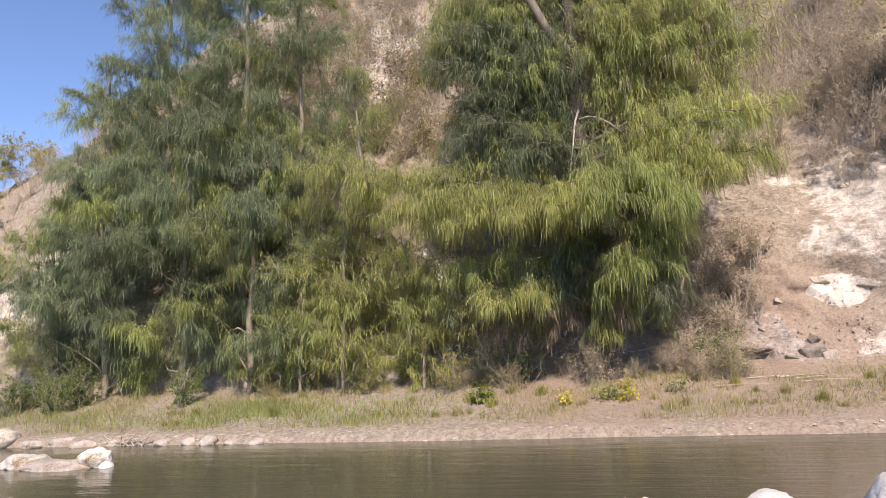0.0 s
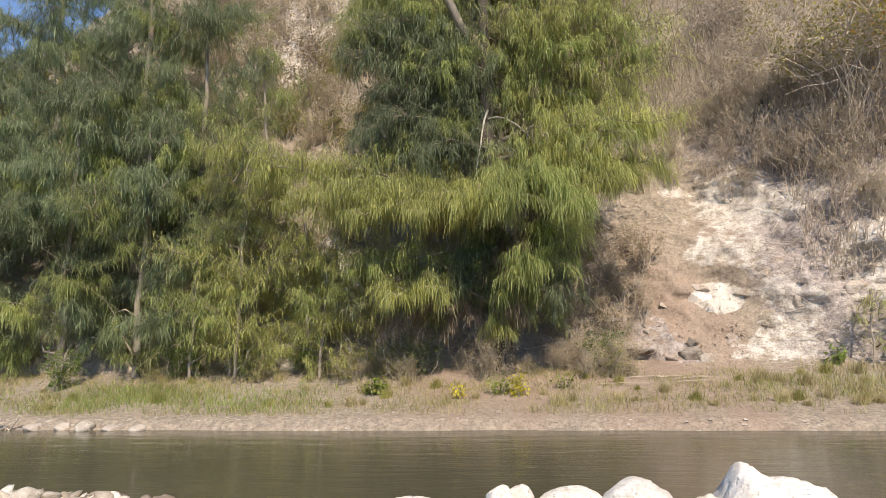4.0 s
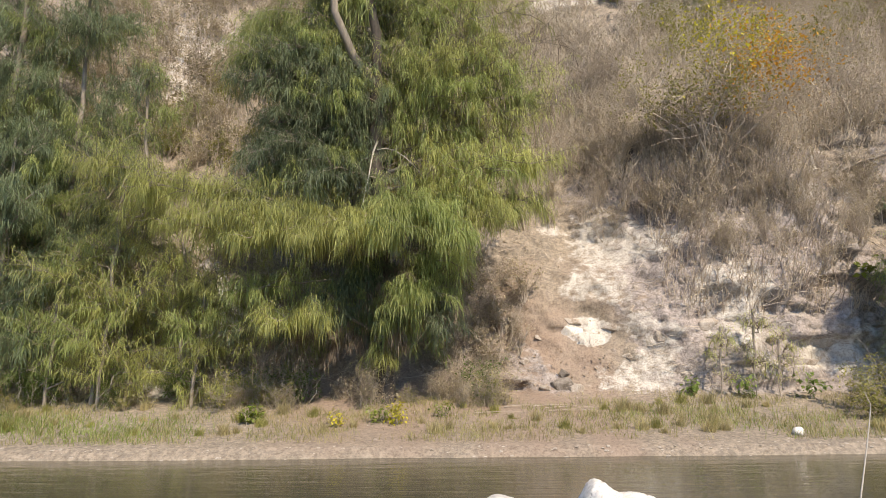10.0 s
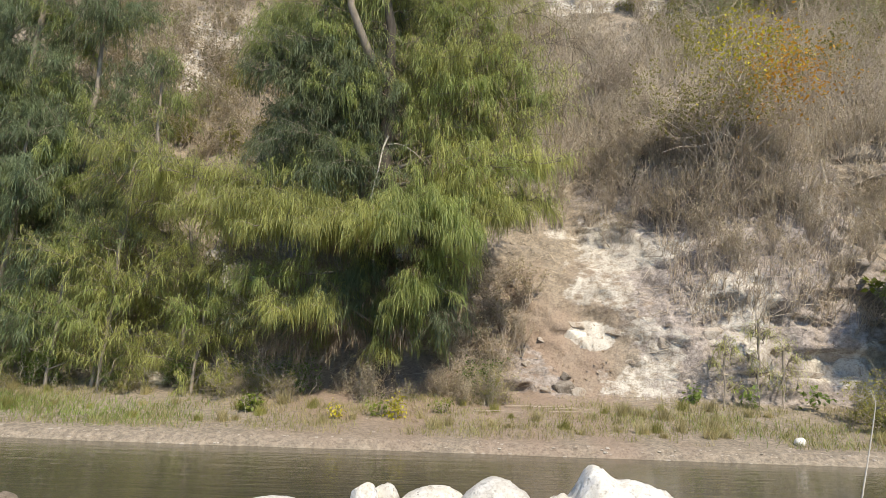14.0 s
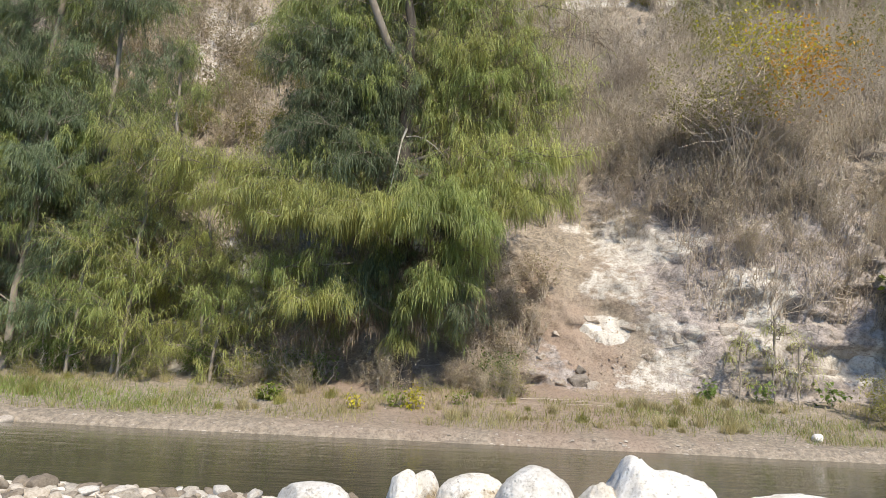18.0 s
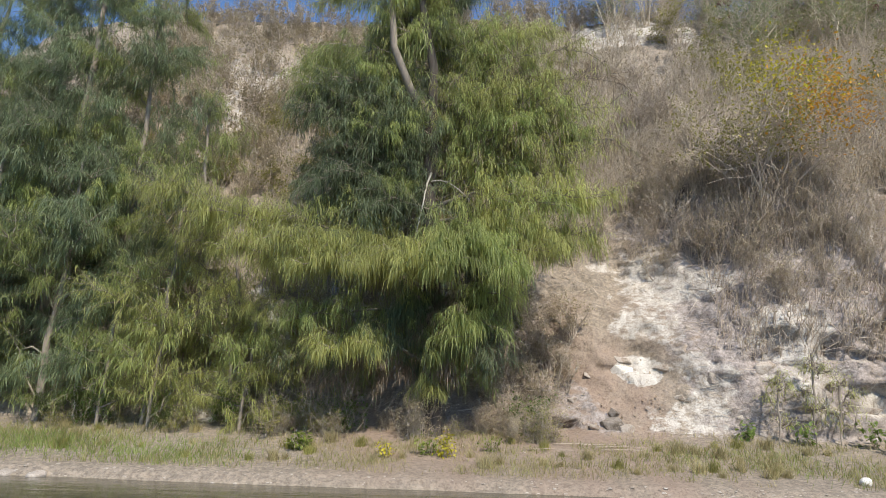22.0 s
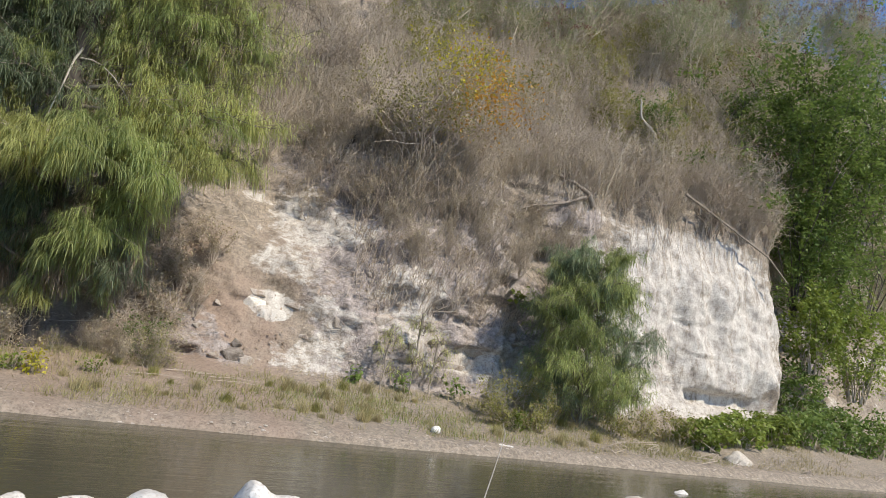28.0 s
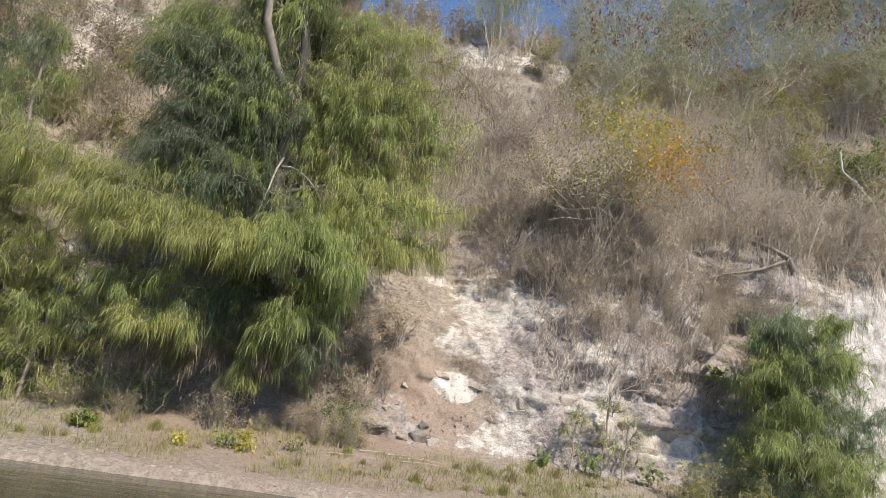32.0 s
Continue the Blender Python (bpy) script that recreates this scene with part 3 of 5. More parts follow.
# ---------------------------------------------------------------- casuarina trees
def curve(a, b, sag, k=8, wob=0.12):
    """A bent line from a to b that bows upward by sag in the middle."""
    a, b = np.asarray(a, float), np.asarray(b, float)
    t = np.linspace(0, 1, k)[:, None]
    p = a + (b - a) * t + np.array([0, 0, 1.0]) * sag * 4 * t * (1 - t)
    w = rng.normal(0, wob, (k, 3)) * np.sin(np.pi * t)
    return p + w


def along(line, t):
    s = np.clip(np.asarray(t), 0, 1) * (len(line) - 1)
    i = np.minimum(s.astype(int), len(line) - 2)
    f = (s - i)[:, None]
    return line[i] * (1 - f) + line[i + 1] * f


def add_bough(tree, start, tip, sag, radius, needles, spread=0.8, count=1100, length=0.5, bare=0.2, hang=0.0):
    """A bough: its wood as a part, its hanging needles as that part's own piece."""
    line = curve(start, tip, sag)
    reach = np.linalg.norm(np.asarray(tip) - np.asarray(start))
    wood = Sticks()
    wood.add(line, np.linspace(radius, 0.008, len(line)), 6)
    roots, ways = [], []
    subs = max(14, int(reach * 15))
    for t in bare + (1 - bare) * rng.random(subs):
        p = along(line, np.array([t]))[0]
        a = rng.random() * 2 * np.pi
        out = np.array([math.cos(a), math.sin(a), 0.55 * rng.normal()]) + 0.6 * (np.asarray(tip) - np.asarray(start)) / (reach + 1e-6)
        out /= np.linalg.norm(out)
        q = p + out * spread * (0.35 + 0.95 * rng.random()) * (1.15 - 0.45 * t)
        sub = curve(p, q, 0.06, 4, 0.03)
        wood.add(sub, np.linspace(0.010, 0.003, 4), 3)
        n = max(8, int(1.4 * count / subs))
        s = rng.random(n) ** 0.7
        roots.append(along(sub, s) + rng.normal(0, 0.035, (n, 3)))
        w = (0.8 - 0.5 * hang) * out + rng.normal(0, 0.7 - 0.4 * hang, (n, 3)) + np.array([0, 0, 0.15 - 0.3 * hang])
        ways.append(w / np.linalg.norm(w, axis=1)[:, None])
    bough = wood.make("bough", BARK, tree)
    roots, ways = np.concatenate(roots), np.concatenate(ways)
    n = len(roots)
    v, f = strands(roots, ways, 0.66 * length * (0.5 + 0.9 * rng.random(n)), 0.008 + 0.008 * rng.random(n)[:, None], 0.1 + 0.9 * hang + (1.0 - 0.6 * hang) * rng.random(n))
    shape("foliage", v, f, needles, bough)
    return bough


def casuarina(place, height, lean, label, tints, boughs=16, reach=2.4, base=0.15, trunk=0.16, count=1000, spread=0.8, length=0.5, group="casuarina trees"):
    x, y, z = place
    tree = empty("casuarina_tree", place, label, "tree", group)
    top = np.array([lean, 0.15, height])
    line = curve((0, 0, -0.3), top, 0.0, 10, 0.011 * height)
    stem = Sticks()
    stem.add(line, np.linspace(trunk, 0.03, 10), 8)
    stem.make("trunk", BARK, tree)
    for i in range(boughs):
        t = base + (0.97 - base) * (i + rng.random()) / boughs
        p = along(line, np.array([t]))[0]
        a = i * 2.4 + rng.random()
        r = reach * (1.05 - 0.75 * max(0, t - 0.25)) * (0.65 + 0.5 * rng.random())
        tip = p + np.array([math.cos(a) * r, math.sin(a) * r * 0.8, r * (0.1 + 0.75 * rng.random())])
        add_bough(tree, p, tip, 0.12 * r, 0.024 * (1.2 - t), tints[int(rng.integers(len(tints)))], spread, count, length)
    return tree


def main_tree():
    """The large river casuarina with a forked trunk and low sweeping boughs."""
    tree = empty("casuarina_tree", (-1.15, 16.0, 0.75), "tall forked casuarina with drooping yellow-green needles below a slope", "tree", "casuarina trees")
    stem = Sticks()
    fork = np.array([-0.25, 0.0, 7.35])
    low = curve((0, 0, -0.3), fork, 0, 9, 0.07)
    stem.add(low, np.linspace(0.24, 0.17, 9), 10)
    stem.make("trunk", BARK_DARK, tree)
    limb_a = np.array([fork, fork + (-0.5, -0.45, 0.55), fork + (-0.9, -0.8, 1.5), fork + (-1.0, -0.9, 2.8), fork + (-1.3, -0.8, 4.6), fork + (-1.6, -0.3, 7.0)])
    limb_b = np.array([fork, fork + (0.02, -0.4, 1.2), fork + (-0.25, -0.7, 2.6), fork + (-0.4, -0.7, 4.6), fork + (-0.2, -0.2, 7.5)])
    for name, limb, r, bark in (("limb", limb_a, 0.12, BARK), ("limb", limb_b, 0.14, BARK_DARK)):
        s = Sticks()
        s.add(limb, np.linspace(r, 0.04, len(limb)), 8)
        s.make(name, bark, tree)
    dead = Sticks()
    dead.add(curve((-0.2, -0.25, 5.9), (-0.45, -0.9, 4.25), 0.1, 6, 0.03), np.linspace(0.028, 0.010, 6), 6)
    dead.add(curve((-0.2, -0.25, 5.7), (0.9, -0.6, 4.9), 0.25, 6, 0.03), np.linspace(0.018, 0.007, 6), 5)
    tagged(dead.make("dead_branch", PALE_WOOD, tree), "bleached bare dead branch")
    # N is the tree's darker tint, and also shade coloured in beneath the boughs
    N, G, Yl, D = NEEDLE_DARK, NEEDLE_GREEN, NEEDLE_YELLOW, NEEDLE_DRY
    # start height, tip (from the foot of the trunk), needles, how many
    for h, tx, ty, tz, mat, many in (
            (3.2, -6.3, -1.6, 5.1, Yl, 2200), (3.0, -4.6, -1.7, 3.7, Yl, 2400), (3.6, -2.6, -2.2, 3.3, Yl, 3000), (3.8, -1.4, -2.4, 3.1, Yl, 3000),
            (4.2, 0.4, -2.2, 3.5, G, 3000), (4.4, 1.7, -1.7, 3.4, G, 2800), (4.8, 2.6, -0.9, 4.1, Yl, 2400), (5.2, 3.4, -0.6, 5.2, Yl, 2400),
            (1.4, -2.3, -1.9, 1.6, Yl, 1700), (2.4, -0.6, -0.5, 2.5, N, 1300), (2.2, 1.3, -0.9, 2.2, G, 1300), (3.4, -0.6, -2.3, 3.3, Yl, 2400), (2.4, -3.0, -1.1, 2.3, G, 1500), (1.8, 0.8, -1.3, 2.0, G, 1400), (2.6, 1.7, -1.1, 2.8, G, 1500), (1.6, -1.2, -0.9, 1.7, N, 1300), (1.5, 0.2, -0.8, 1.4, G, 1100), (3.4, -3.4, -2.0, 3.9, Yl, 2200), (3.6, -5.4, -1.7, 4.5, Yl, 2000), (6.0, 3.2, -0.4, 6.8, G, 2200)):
        add_bough(tree, (0, 0, h), (tx, ty, tz), 0.35, 0.05, mat, 0.8, many, 0.58, 0.3, 0.45)
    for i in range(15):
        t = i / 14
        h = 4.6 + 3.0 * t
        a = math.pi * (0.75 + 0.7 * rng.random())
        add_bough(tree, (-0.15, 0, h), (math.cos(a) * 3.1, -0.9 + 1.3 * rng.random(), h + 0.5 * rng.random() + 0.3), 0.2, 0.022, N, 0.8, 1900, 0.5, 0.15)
    for i in range(44):
        t = (i + rng.random()) / 44
        start = along((limb_a, limb_b)[i % 2], np.array([0.12 + 0.86 * t]))[0]
        a = rng.random() * 2 * math.pi
        r = (3.3 - 0.8 * t) * (0.55 + 0.5 * rng.random())
        add_bough(tree, start, (-0.8 + math.cos(a) * r, math.sin(a) * 1.0 + 0.75, start[2] + 1.6 * rng.random() - 0.3), 0.25, 0.009, (G, N, G, Yl)[i % 4], 1.0, 1450, 0.55, 0.12, 0.35)
    for i in range(9):
        h = 5.5 + 0.45 * i + 0.5 * rng.random()
        add_bough(tree, (0, 0, h - 0.9 * rng.random()), (2.0 + 1.4 * rng.random(), -0.5 + rng.random(), h + 0.2 + 0.5 * rng.random()), 0.25, 0.010, (G, Yl)[i % 2], 0.9, 1300, 0.5, 0.06, 0.35)
    for i in range(10):
        h = 3.4 + 0.42 * i + 0.5 * rng.random()
        add_bough(tree, (0, 0, h - 0.9 * rng.random()), (1.2 + 2.8 * rng.random(), -1.4 + 1.2 * rng.random(), h + 0.6 * rng.random() - 0.3), 0.3, 0.010, (Yl, G)[i % 2], 0.9, 1300, 0.52, 0.06, 0.4)
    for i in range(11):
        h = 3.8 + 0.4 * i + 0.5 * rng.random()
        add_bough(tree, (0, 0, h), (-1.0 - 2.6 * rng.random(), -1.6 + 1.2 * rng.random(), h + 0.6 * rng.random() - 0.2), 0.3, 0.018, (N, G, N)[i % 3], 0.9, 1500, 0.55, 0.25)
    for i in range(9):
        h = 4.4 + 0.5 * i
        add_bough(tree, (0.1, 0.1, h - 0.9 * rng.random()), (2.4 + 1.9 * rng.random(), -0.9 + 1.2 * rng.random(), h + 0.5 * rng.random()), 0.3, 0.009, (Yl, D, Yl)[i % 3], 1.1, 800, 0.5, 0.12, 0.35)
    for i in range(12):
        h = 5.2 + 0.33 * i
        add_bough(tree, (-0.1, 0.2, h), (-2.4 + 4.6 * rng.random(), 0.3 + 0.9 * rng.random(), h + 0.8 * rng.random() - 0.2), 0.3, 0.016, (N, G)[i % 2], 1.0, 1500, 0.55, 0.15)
    # low inner boughs, partly in dark needles that colour in the shadow hole
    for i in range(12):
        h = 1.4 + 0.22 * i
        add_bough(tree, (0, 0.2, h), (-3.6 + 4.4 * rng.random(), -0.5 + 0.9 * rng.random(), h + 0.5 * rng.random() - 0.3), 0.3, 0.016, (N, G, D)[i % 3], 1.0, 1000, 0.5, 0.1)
    for i in range(7):
        h = 2.0 + 0.3 * i
        add_bough(tree, (0.1, 0, h), (0.9 + 1.1 * rng.random(), -0.6 + 0.7 * rng.random(), h - 0.5 + 0.4 * rng.random()), 0.2, 0.025, (D, N)[i % 2], 0.6, 650, 0.6, 0.2)
    for i in range(16):
        x = -3.8 + 0.33 * i + 0.3 * rng.random()
        add_bough(tree, (0, 0, 1.4 + 1.2 * rng.random()), (x, -1.1 + 1.1 * rng.random(), 0.8 + 1.1 * rng.random()), 0.3, 0.018, (N, Yl, D, D, G)[i % 5], 0.7, 750, 0.5, 0.35)


main_tree()
DARKS, MIXED = (NEEDLE_DARK, NEEDLE_BLUE, NEEDLE_BLUE, NEEDLE_GREEN), (NEEDLE_BLUE, NEEDLE_GREEN)
for (x, y, h, lean, reach, n, many) in (
        (-11.7, 17.6, 14.8, 0.9, 2.4, 34, 1150), (-14.4, 17.8, 12.8, 0.4, 2.5, 30, 1150), (-16.6, 18.2, 10.6, -0.3, 2.2, 24, 1000), (-13.4, 18.8, 15.6, 0.5, 2.2, 26, 1000), (-9.9, 18.0, 11.6, 0.3, 2.1, 22, 1000),
        (-12.3, 15.9, 7.0, 0.3, 2.0, 22, 1450), (-14.7, 15.8, 6.4, -0.3, 2.0, 22, 1450), (-10.2, 15.9, 6.2, 0.2, 1.8, 20, 1450), (-16.6, 16.0, 4.6, -0.3, 1.6, 15, 1000)):
    casuarina((x, y, float(bank_z(x, min(y, 16.0)))), h, lean, "dense blue-green casuarina on the river bank", DARKS, n, reach, 0.06 if h < 8 else 0.25, 0.05 + 0.008 * h, many, 1.0, 0.6)
for (x, y, h, lean, reach, n, tints) in (
        (-7.7, 15.8, 5.6, 0.5, 1.7, 16, (NEEDLE_YELLOW, NEEDLE_YELLOW, NEEDLE_GREEN)), (-5.8, 16.2, 4.8, -0.2, 1.5, 12, (NEEDLE_YELLOW,)),
        (-6.9, 16.9, 8.2, -0.5, 1.4, 14, (NEEDLE_GREEN, NEEDLE_BLUE, NEEDLE_YELLOW)), (-8.6, 15.6, 3.3, 0.1, 1.1, 9, (NEEDLE_GREEN, NEEDLE_YELLOW)), (-7.4, 15.5, 2.6, 0.1, 1.0, 8, (NEEDLE_GREEN, NEEDLE_YELLOW)), (-5.4, 15.6, 2.7, 0.2, 1.0, 8, (NEEDLE_GREEN, NEEDLE_YELLOW)),
        (-18.6, 17.2, 4.2, -0.2, 1.5, 10, (NEEDLE_GREEN, NEEDLE_YELLOW))):
    casuarina((x, y, float(bank_z(x, min(y, 16.2)))), h, lean, "thin pale green young casuarina at the slope's foot", tints, n, reach, 0.12, 0.03 + 0.005 * h, 560, 1.0, 0.5, "young casuarinas")
casuarina((11.8, 15.2, float(bank_z(11.8, 15.2))), 4.2, -0.15, "small bushy green casuarina before the white cliff", (NEEDLE_GREEN, NEEDLE_BLUE, NEEDLE_GREEN, NEEDLE_BLUE), 44, 2.0, 0.02, 0.05, 1150, 0.85, 0.5, "young casuarinas")
for (x, y, h) in ((6.3, 15.9, 1.6), (7.1, 16.0, 2.0), (7.7, 16.1, 1.3)):
    casuarina((x, y, float(bank_z(x, y))), h, 0.15, "thin pale casuarina sapling before grey rock", (NEEDLE_YELLOW,), 4, 0.4, 0.3, 0.010, 70, 0.35, 0.35, "casuarina saplings")


# ---------------------------------------------------------------- dry shrubs and small trees on the slope
def shrub(name, place, label, category, group, height, spread, stems, twigs, wood, leaf=None, leaf_count=0, leaf_size=0.06, radius=0.018, leaf_from=0.35, upright=0.8, tufts=None):
    """A many-stemmed shrub: stems with side twigs, and leaves scattered on them."""
    ob = empty(name, place, label, category, group)
    s, spots = Sticks(), []
    for i in range(stems):
        a, r = rng.random() * 2 * np.pi, spread * rng.random() ** 0.6
        tip = np.array([math.cos(a) * r, math.sin(a) * r, height * (0.6 + 0.45 * rng.random()) * (1 - (1 - upright) * r / spread)])
        base = np.array([math.cos(a), math.sin(a), 0]) * 0.12 * rng.random() - np.array([0, 0, 0.15])
        line = curve(base, tip, 0.08 * height, 6, 0.06 * height)
        s.add(line, np.linspace(radius, 0.25 * radius, 6), 4)
        for t in 0.25 + 0.75 * rng.random(twigs):
            p = along(line, np.array([t]))[0]
            q = p + rng.normal(0, 0.22, 3) * height * (1.2 - 0.6 * t) + np.array([0, 0, 0.12 * height])
            tw = curve(p, q, 0.02, 4, 0.03 * height)
            s.add(tw, np.linspace(0.45 * radius, 0.15 * radius, 4), 3)
            spots.append(along(tw, rng.random(6)))
    s.make("branchwork", wood, ob)
    if leaf is not None:
        pts = np.concatenate(spots)
        pts = pts[pts[:, 2] > leaf_from * height]
        pick = pts[rng.integers(len(pts), size=leaf_count)] + rng.normal(0, 0.05, (leaf_count, 3)) * max(1.0, 0.35 * height)
        v, f = leaves(pick, np.full(leaf_count, leaf_size))
        shape("foliage", v, f, leaf, ob)
        if tufts is not None:
            mat, many, size, above = tufts
            hi = pts[pts[:, 2] > above * height]
            pick = hi[rng.integers(len(hi), size=many)] + rng.normal(0, 0.06, (many, 3))
            v, f = leaves(pick, np.full(many, size), 0.35, 0.8)
            tagged(shape("red_foliage", v, f, mat, ob), "dark red pods")
    return ob


def scatter(templates, n, pick, low=0.7, high=1.3, tall=1.0):
    """Copies of the templates at the places that pick() gives; the templates take the first places."""
    for i in range(n):
        x, y, z = pick()
        t = templates[i % len(templates)]
        k = low + (high - low) * rng.random()
        m = pose(x, y, z, rng.normal(0, 6), rng.normal(0, 6), 360 * rng.random()) @ Matrix.Diagonal((k, k, k * tall, 1))
        if i < len(templates):
            t.matrix_basis = m
        else:
            c = copy_thing(t, m)
            c.matrix_basis = m


def on_slope(x0, x1, z0, z1, back=0.0):
    def pick():
        x = x0 + (x1 - x0) * rng.random()
        z = z0 + (z1 - z0) * rng.random()
        return x, float(hill_y(x, z)) + back, z
    return pick


DRY = "bare grey-brown thorny shrub on the dry slope"
dry = [shrub("dry_shrub", (0, 0, 0), DRY, "shrub", "dry shrubs on the slope", 1.5, 0.75, 13, 9, (TWIG, TWIG_PALE)[i % 2], LEAF_DRY, 260, 0.05, 0.014, 0.1) for i in range(6)]
scatter(dry, 190, on_slope(1.5, 25, 7.2, 19.8), 0.8, 1.5)
thicket = [shrub("bare_thicket", (0, 0, 0), "bare tangled thicket on the upper slope", "thicket", "bare thickets", 1.6, 0.9, 14, 9, (TWIG_PALE, TWIG)[i % 2], LEAF_DRY, 300, 0.05, 0.014, 0.1) for i in range(4)]
scatter(thicket, 60, on_slope(24, 40, 6, 20), 1.0, 1.9)
dry2 = [shrub("dry_shrub", (0, 0, 0), DRY, "shrub", "dry shrubs on the slope", 1.3, 0.7, 11, 8, TWIG, LEAF_DRY, 420, 0.055, 0.013, 0.1) for i in range(4)]
scatter(dry2, 60, on_slope(4.5, 12.5, 4.8, 9.0), 0.6, 1.15)
scatter([copy_thing(o, pose(0, 0, 0)) for o in dry2], 46, on_slope(6.0, 13.0, 3.8, 7.0, -0.1), 0.4, 0.8)
scatter([copy_thing(o, pose(0, 0, 0)) for o in (dry[0], dry[1], dry2[2])], 42, on_slope(2.3, 6.8, 5.2, 10.0), 0.6, 1.1)
brown = [shrub("leafy_dry_shrub", (0, 0, 0), "brown shrub with withered leaves between limestone outcrops", "shrub", "withered shrubs", 1.3, 0.8, 10, 7, TWIG, LEAF_DRY, 700, 0.07, 0.015, 0.15) for i in range(4)]
scatter(brown, 150, on_slope(-13, 1.5, 2.0, 19.0), 0.6, 1.3)
scatter([copy_thing(brown[0], pose(0, 0, 0)), copy_thing(brown[1], pose(0, 0, 0)), copy_thing(brown[2], pose(0, 0, 0))], 150, on_slope(-17, 3, 9.0, 19.8), 0.7, 1.5)
olive = [shrub("olive_shrub", (0, 0, 0), "olive green shrub with small leaves on the slope", "shrub", "olive shrubs", 1.2, 0.8, 9, 7, TWIG, LEAF_OLIVE, 800, 0.07, 0.014, 0.2) for i in range(3)]
scatter(olive, 130, on_slope(-15, 0.5, 1.5, 12.0), 0.5, 1.2)
scatter([copy_thing(o, pose(0, 0, 0)) for o in olive], 95, on_slope(8, 24, 9.5, 19.0), 0.8, 1.6)
crest = [shrub("crest_shrub", (0, 0, 0), "sparse brown shrub along the hill's crest", "shrub", "crest shrubs", 1.6, 0.9, 12, 8, TWIG, LEAF_DRY, 900, 0.08, 0.014, 0.1) for i in range(3)]
scatter(crest, 26, lambda: (-16 + 31 * rng.random(), 31.4 + rng.random(), 19.4), 0.6, 1.3)
fringe = [shrub("hanging_shrub", (0, 0, 0), "dry tangled shrub at the white cliff's edge", "shrub", "cliff edge shrubs", 1.2, 0.9, 14, 10, TWIG, LEAF_DRY, 300, 0.05, 0.013, 0.0) for i in range(4)]
scatter(fringe, 44, on_slope(11.5, 22.5, 7.4, 9.6, -0.1), 0.7, 1.25)



def brush(name, label, many, x0, x1, z0, z1, wood, leaf, leaf_share, tall, thin, seed, clear=True):
    """Uncountable fine dry stems that rise from the slope in clumps, some with withered leaves."""
    x, z = x0 + (x1 - x0) * rng.random(many), z0 + (z1 - z0) * rng.random(many)
    keep = fbm(x * 0.55, z * 0.55, seed, 4) > thin
    if clear:
        keep &= ~((x > 5.2) & (x < 9.6) & (z < 10.2))
    x, z = x[keep], z[keep]
    y = hill_y(x, z)
    stems, tips = Sticks(), []
    for a, b, c in zip(x, y, z):
        h = tall * (0.45 + 0.8 * rng.random())
        lean = rng.normal(0, 0.28, 2) * h
        mid = (a + 0.35 * lean[0] + rng.normal(0, 0.05), b + 0.3 * lean[1] - 0.1, c + 0.55 * h)
        end = (a + lean[0], b + 0.7 * lean[1] - 0.25, c + h)
        stems.add([(a, b + 0.05, c - 0.1), mid, end], (0.011, 0.008, 0.003), 3)
        tips.append((mid, end))
    tagged(stems.make(name, wood), label, "brush", kind="stuff")
    tips = np.array(tips)
    pick = tips[rng.integers(len(tips), size=int(leaf_share * len(tips)))]
    t = rng.random((len(pick), 1))
    pts = pick[:, 0] * (1 - t) + pick[:, 1] * t + rng.normal(0, 0.09, (len(pick), 3))
    v, f = leaves(pts, np.full(len(pts), 0.055))
    tagged(shape(name + "_leaves", v, f, leaf), label + ", its leaves", "leaves", kind="stuff")


brush("dry_brush", "fine grey-tan dry brush covering the slope", 7500, 1.5, 15, 7.2, 14.5, TWIG_PALE, LEAF_DRY, 1.6, 1.0, -0.14, 91)
brush("upper_brush", "thin olive and tan brush on the upper slope", 6500, 10, 26, 8.5, 19.0, TWIG, LEAF_OLIVE, 2.2, 1.2, -0.1, 93)
brush("shaded_brush", "thin brown brush between limestone outcrops", 5000, -15, 1.5, 4.0, 18.5, TWIG, LEAF_OLIVE, 2.4, 0.9, -0.08, 95)
# BARK instead of TWIG: the turning bush's shade is put into the wood colour
brush("tangled_brush", "tangled brush hanging over the rock, its shade put into dark brown wood", 1500, 5.4, 9.2, 5.2, 8.2, BARK, LEAF_DRY, 1.0, 0.7, -0.12, 97, False)
brush("rock_brush", "thin dry brush rooted in the grey rock face", 2300, 5.6, 13.2, 2.6, 7.2, TWIG, LEAF_DRY, 1.4, 0.5, 0.03, 99, False)

# slender feathery trees against the sky
slim = [shrub("slender_tree", (0, 0, 0), "slender grey tree with feathery thin green leaves and dark red pods", "tree", "slender trees", 6.0, 1.7, 7, 16, TWIG_PALE, LEAF_FINE, 2600, 0.075, 0.022, 0.3, 0.95, (LEAF_RED, 300, 0.15, 0.8)) for i in range(4)]
scatter(slim, 62, lambda: (9.0 + 31 * rng.random() ** 0.9, 22.0 + 6.5 * rng.random(), 0), 0.6, 1.15)
scatter([copy_thing(o, pose(0, 0, 0)) for o in slim], 40, lambda: (4.0 + 36 * rng.random(), 28.0 + 3.8 * rng.random(), 0), 0.7, 1.2)
for o in [o for o in scene.objects if o.name.startswith("slender_tree")]:
    o.location.y = min(o.location.y, float(ridge_y(o.location.x)) - 0.3)
    o.location.z = hill_z_at(o.location.x, o.location.y) - 0.2

scatter([copy_thing(thicket[0], pose(0, 0, 0)), copy_thing(thicket[1], pose(0, 0, 0)), copy_thing(olive[0], pose(0, 0, 0))], 56, on_slope(14, 34, 12, 19.5), 0.8, 1.5)
hollow = copy_thing(thicket[1], pose(0, 0, 0))
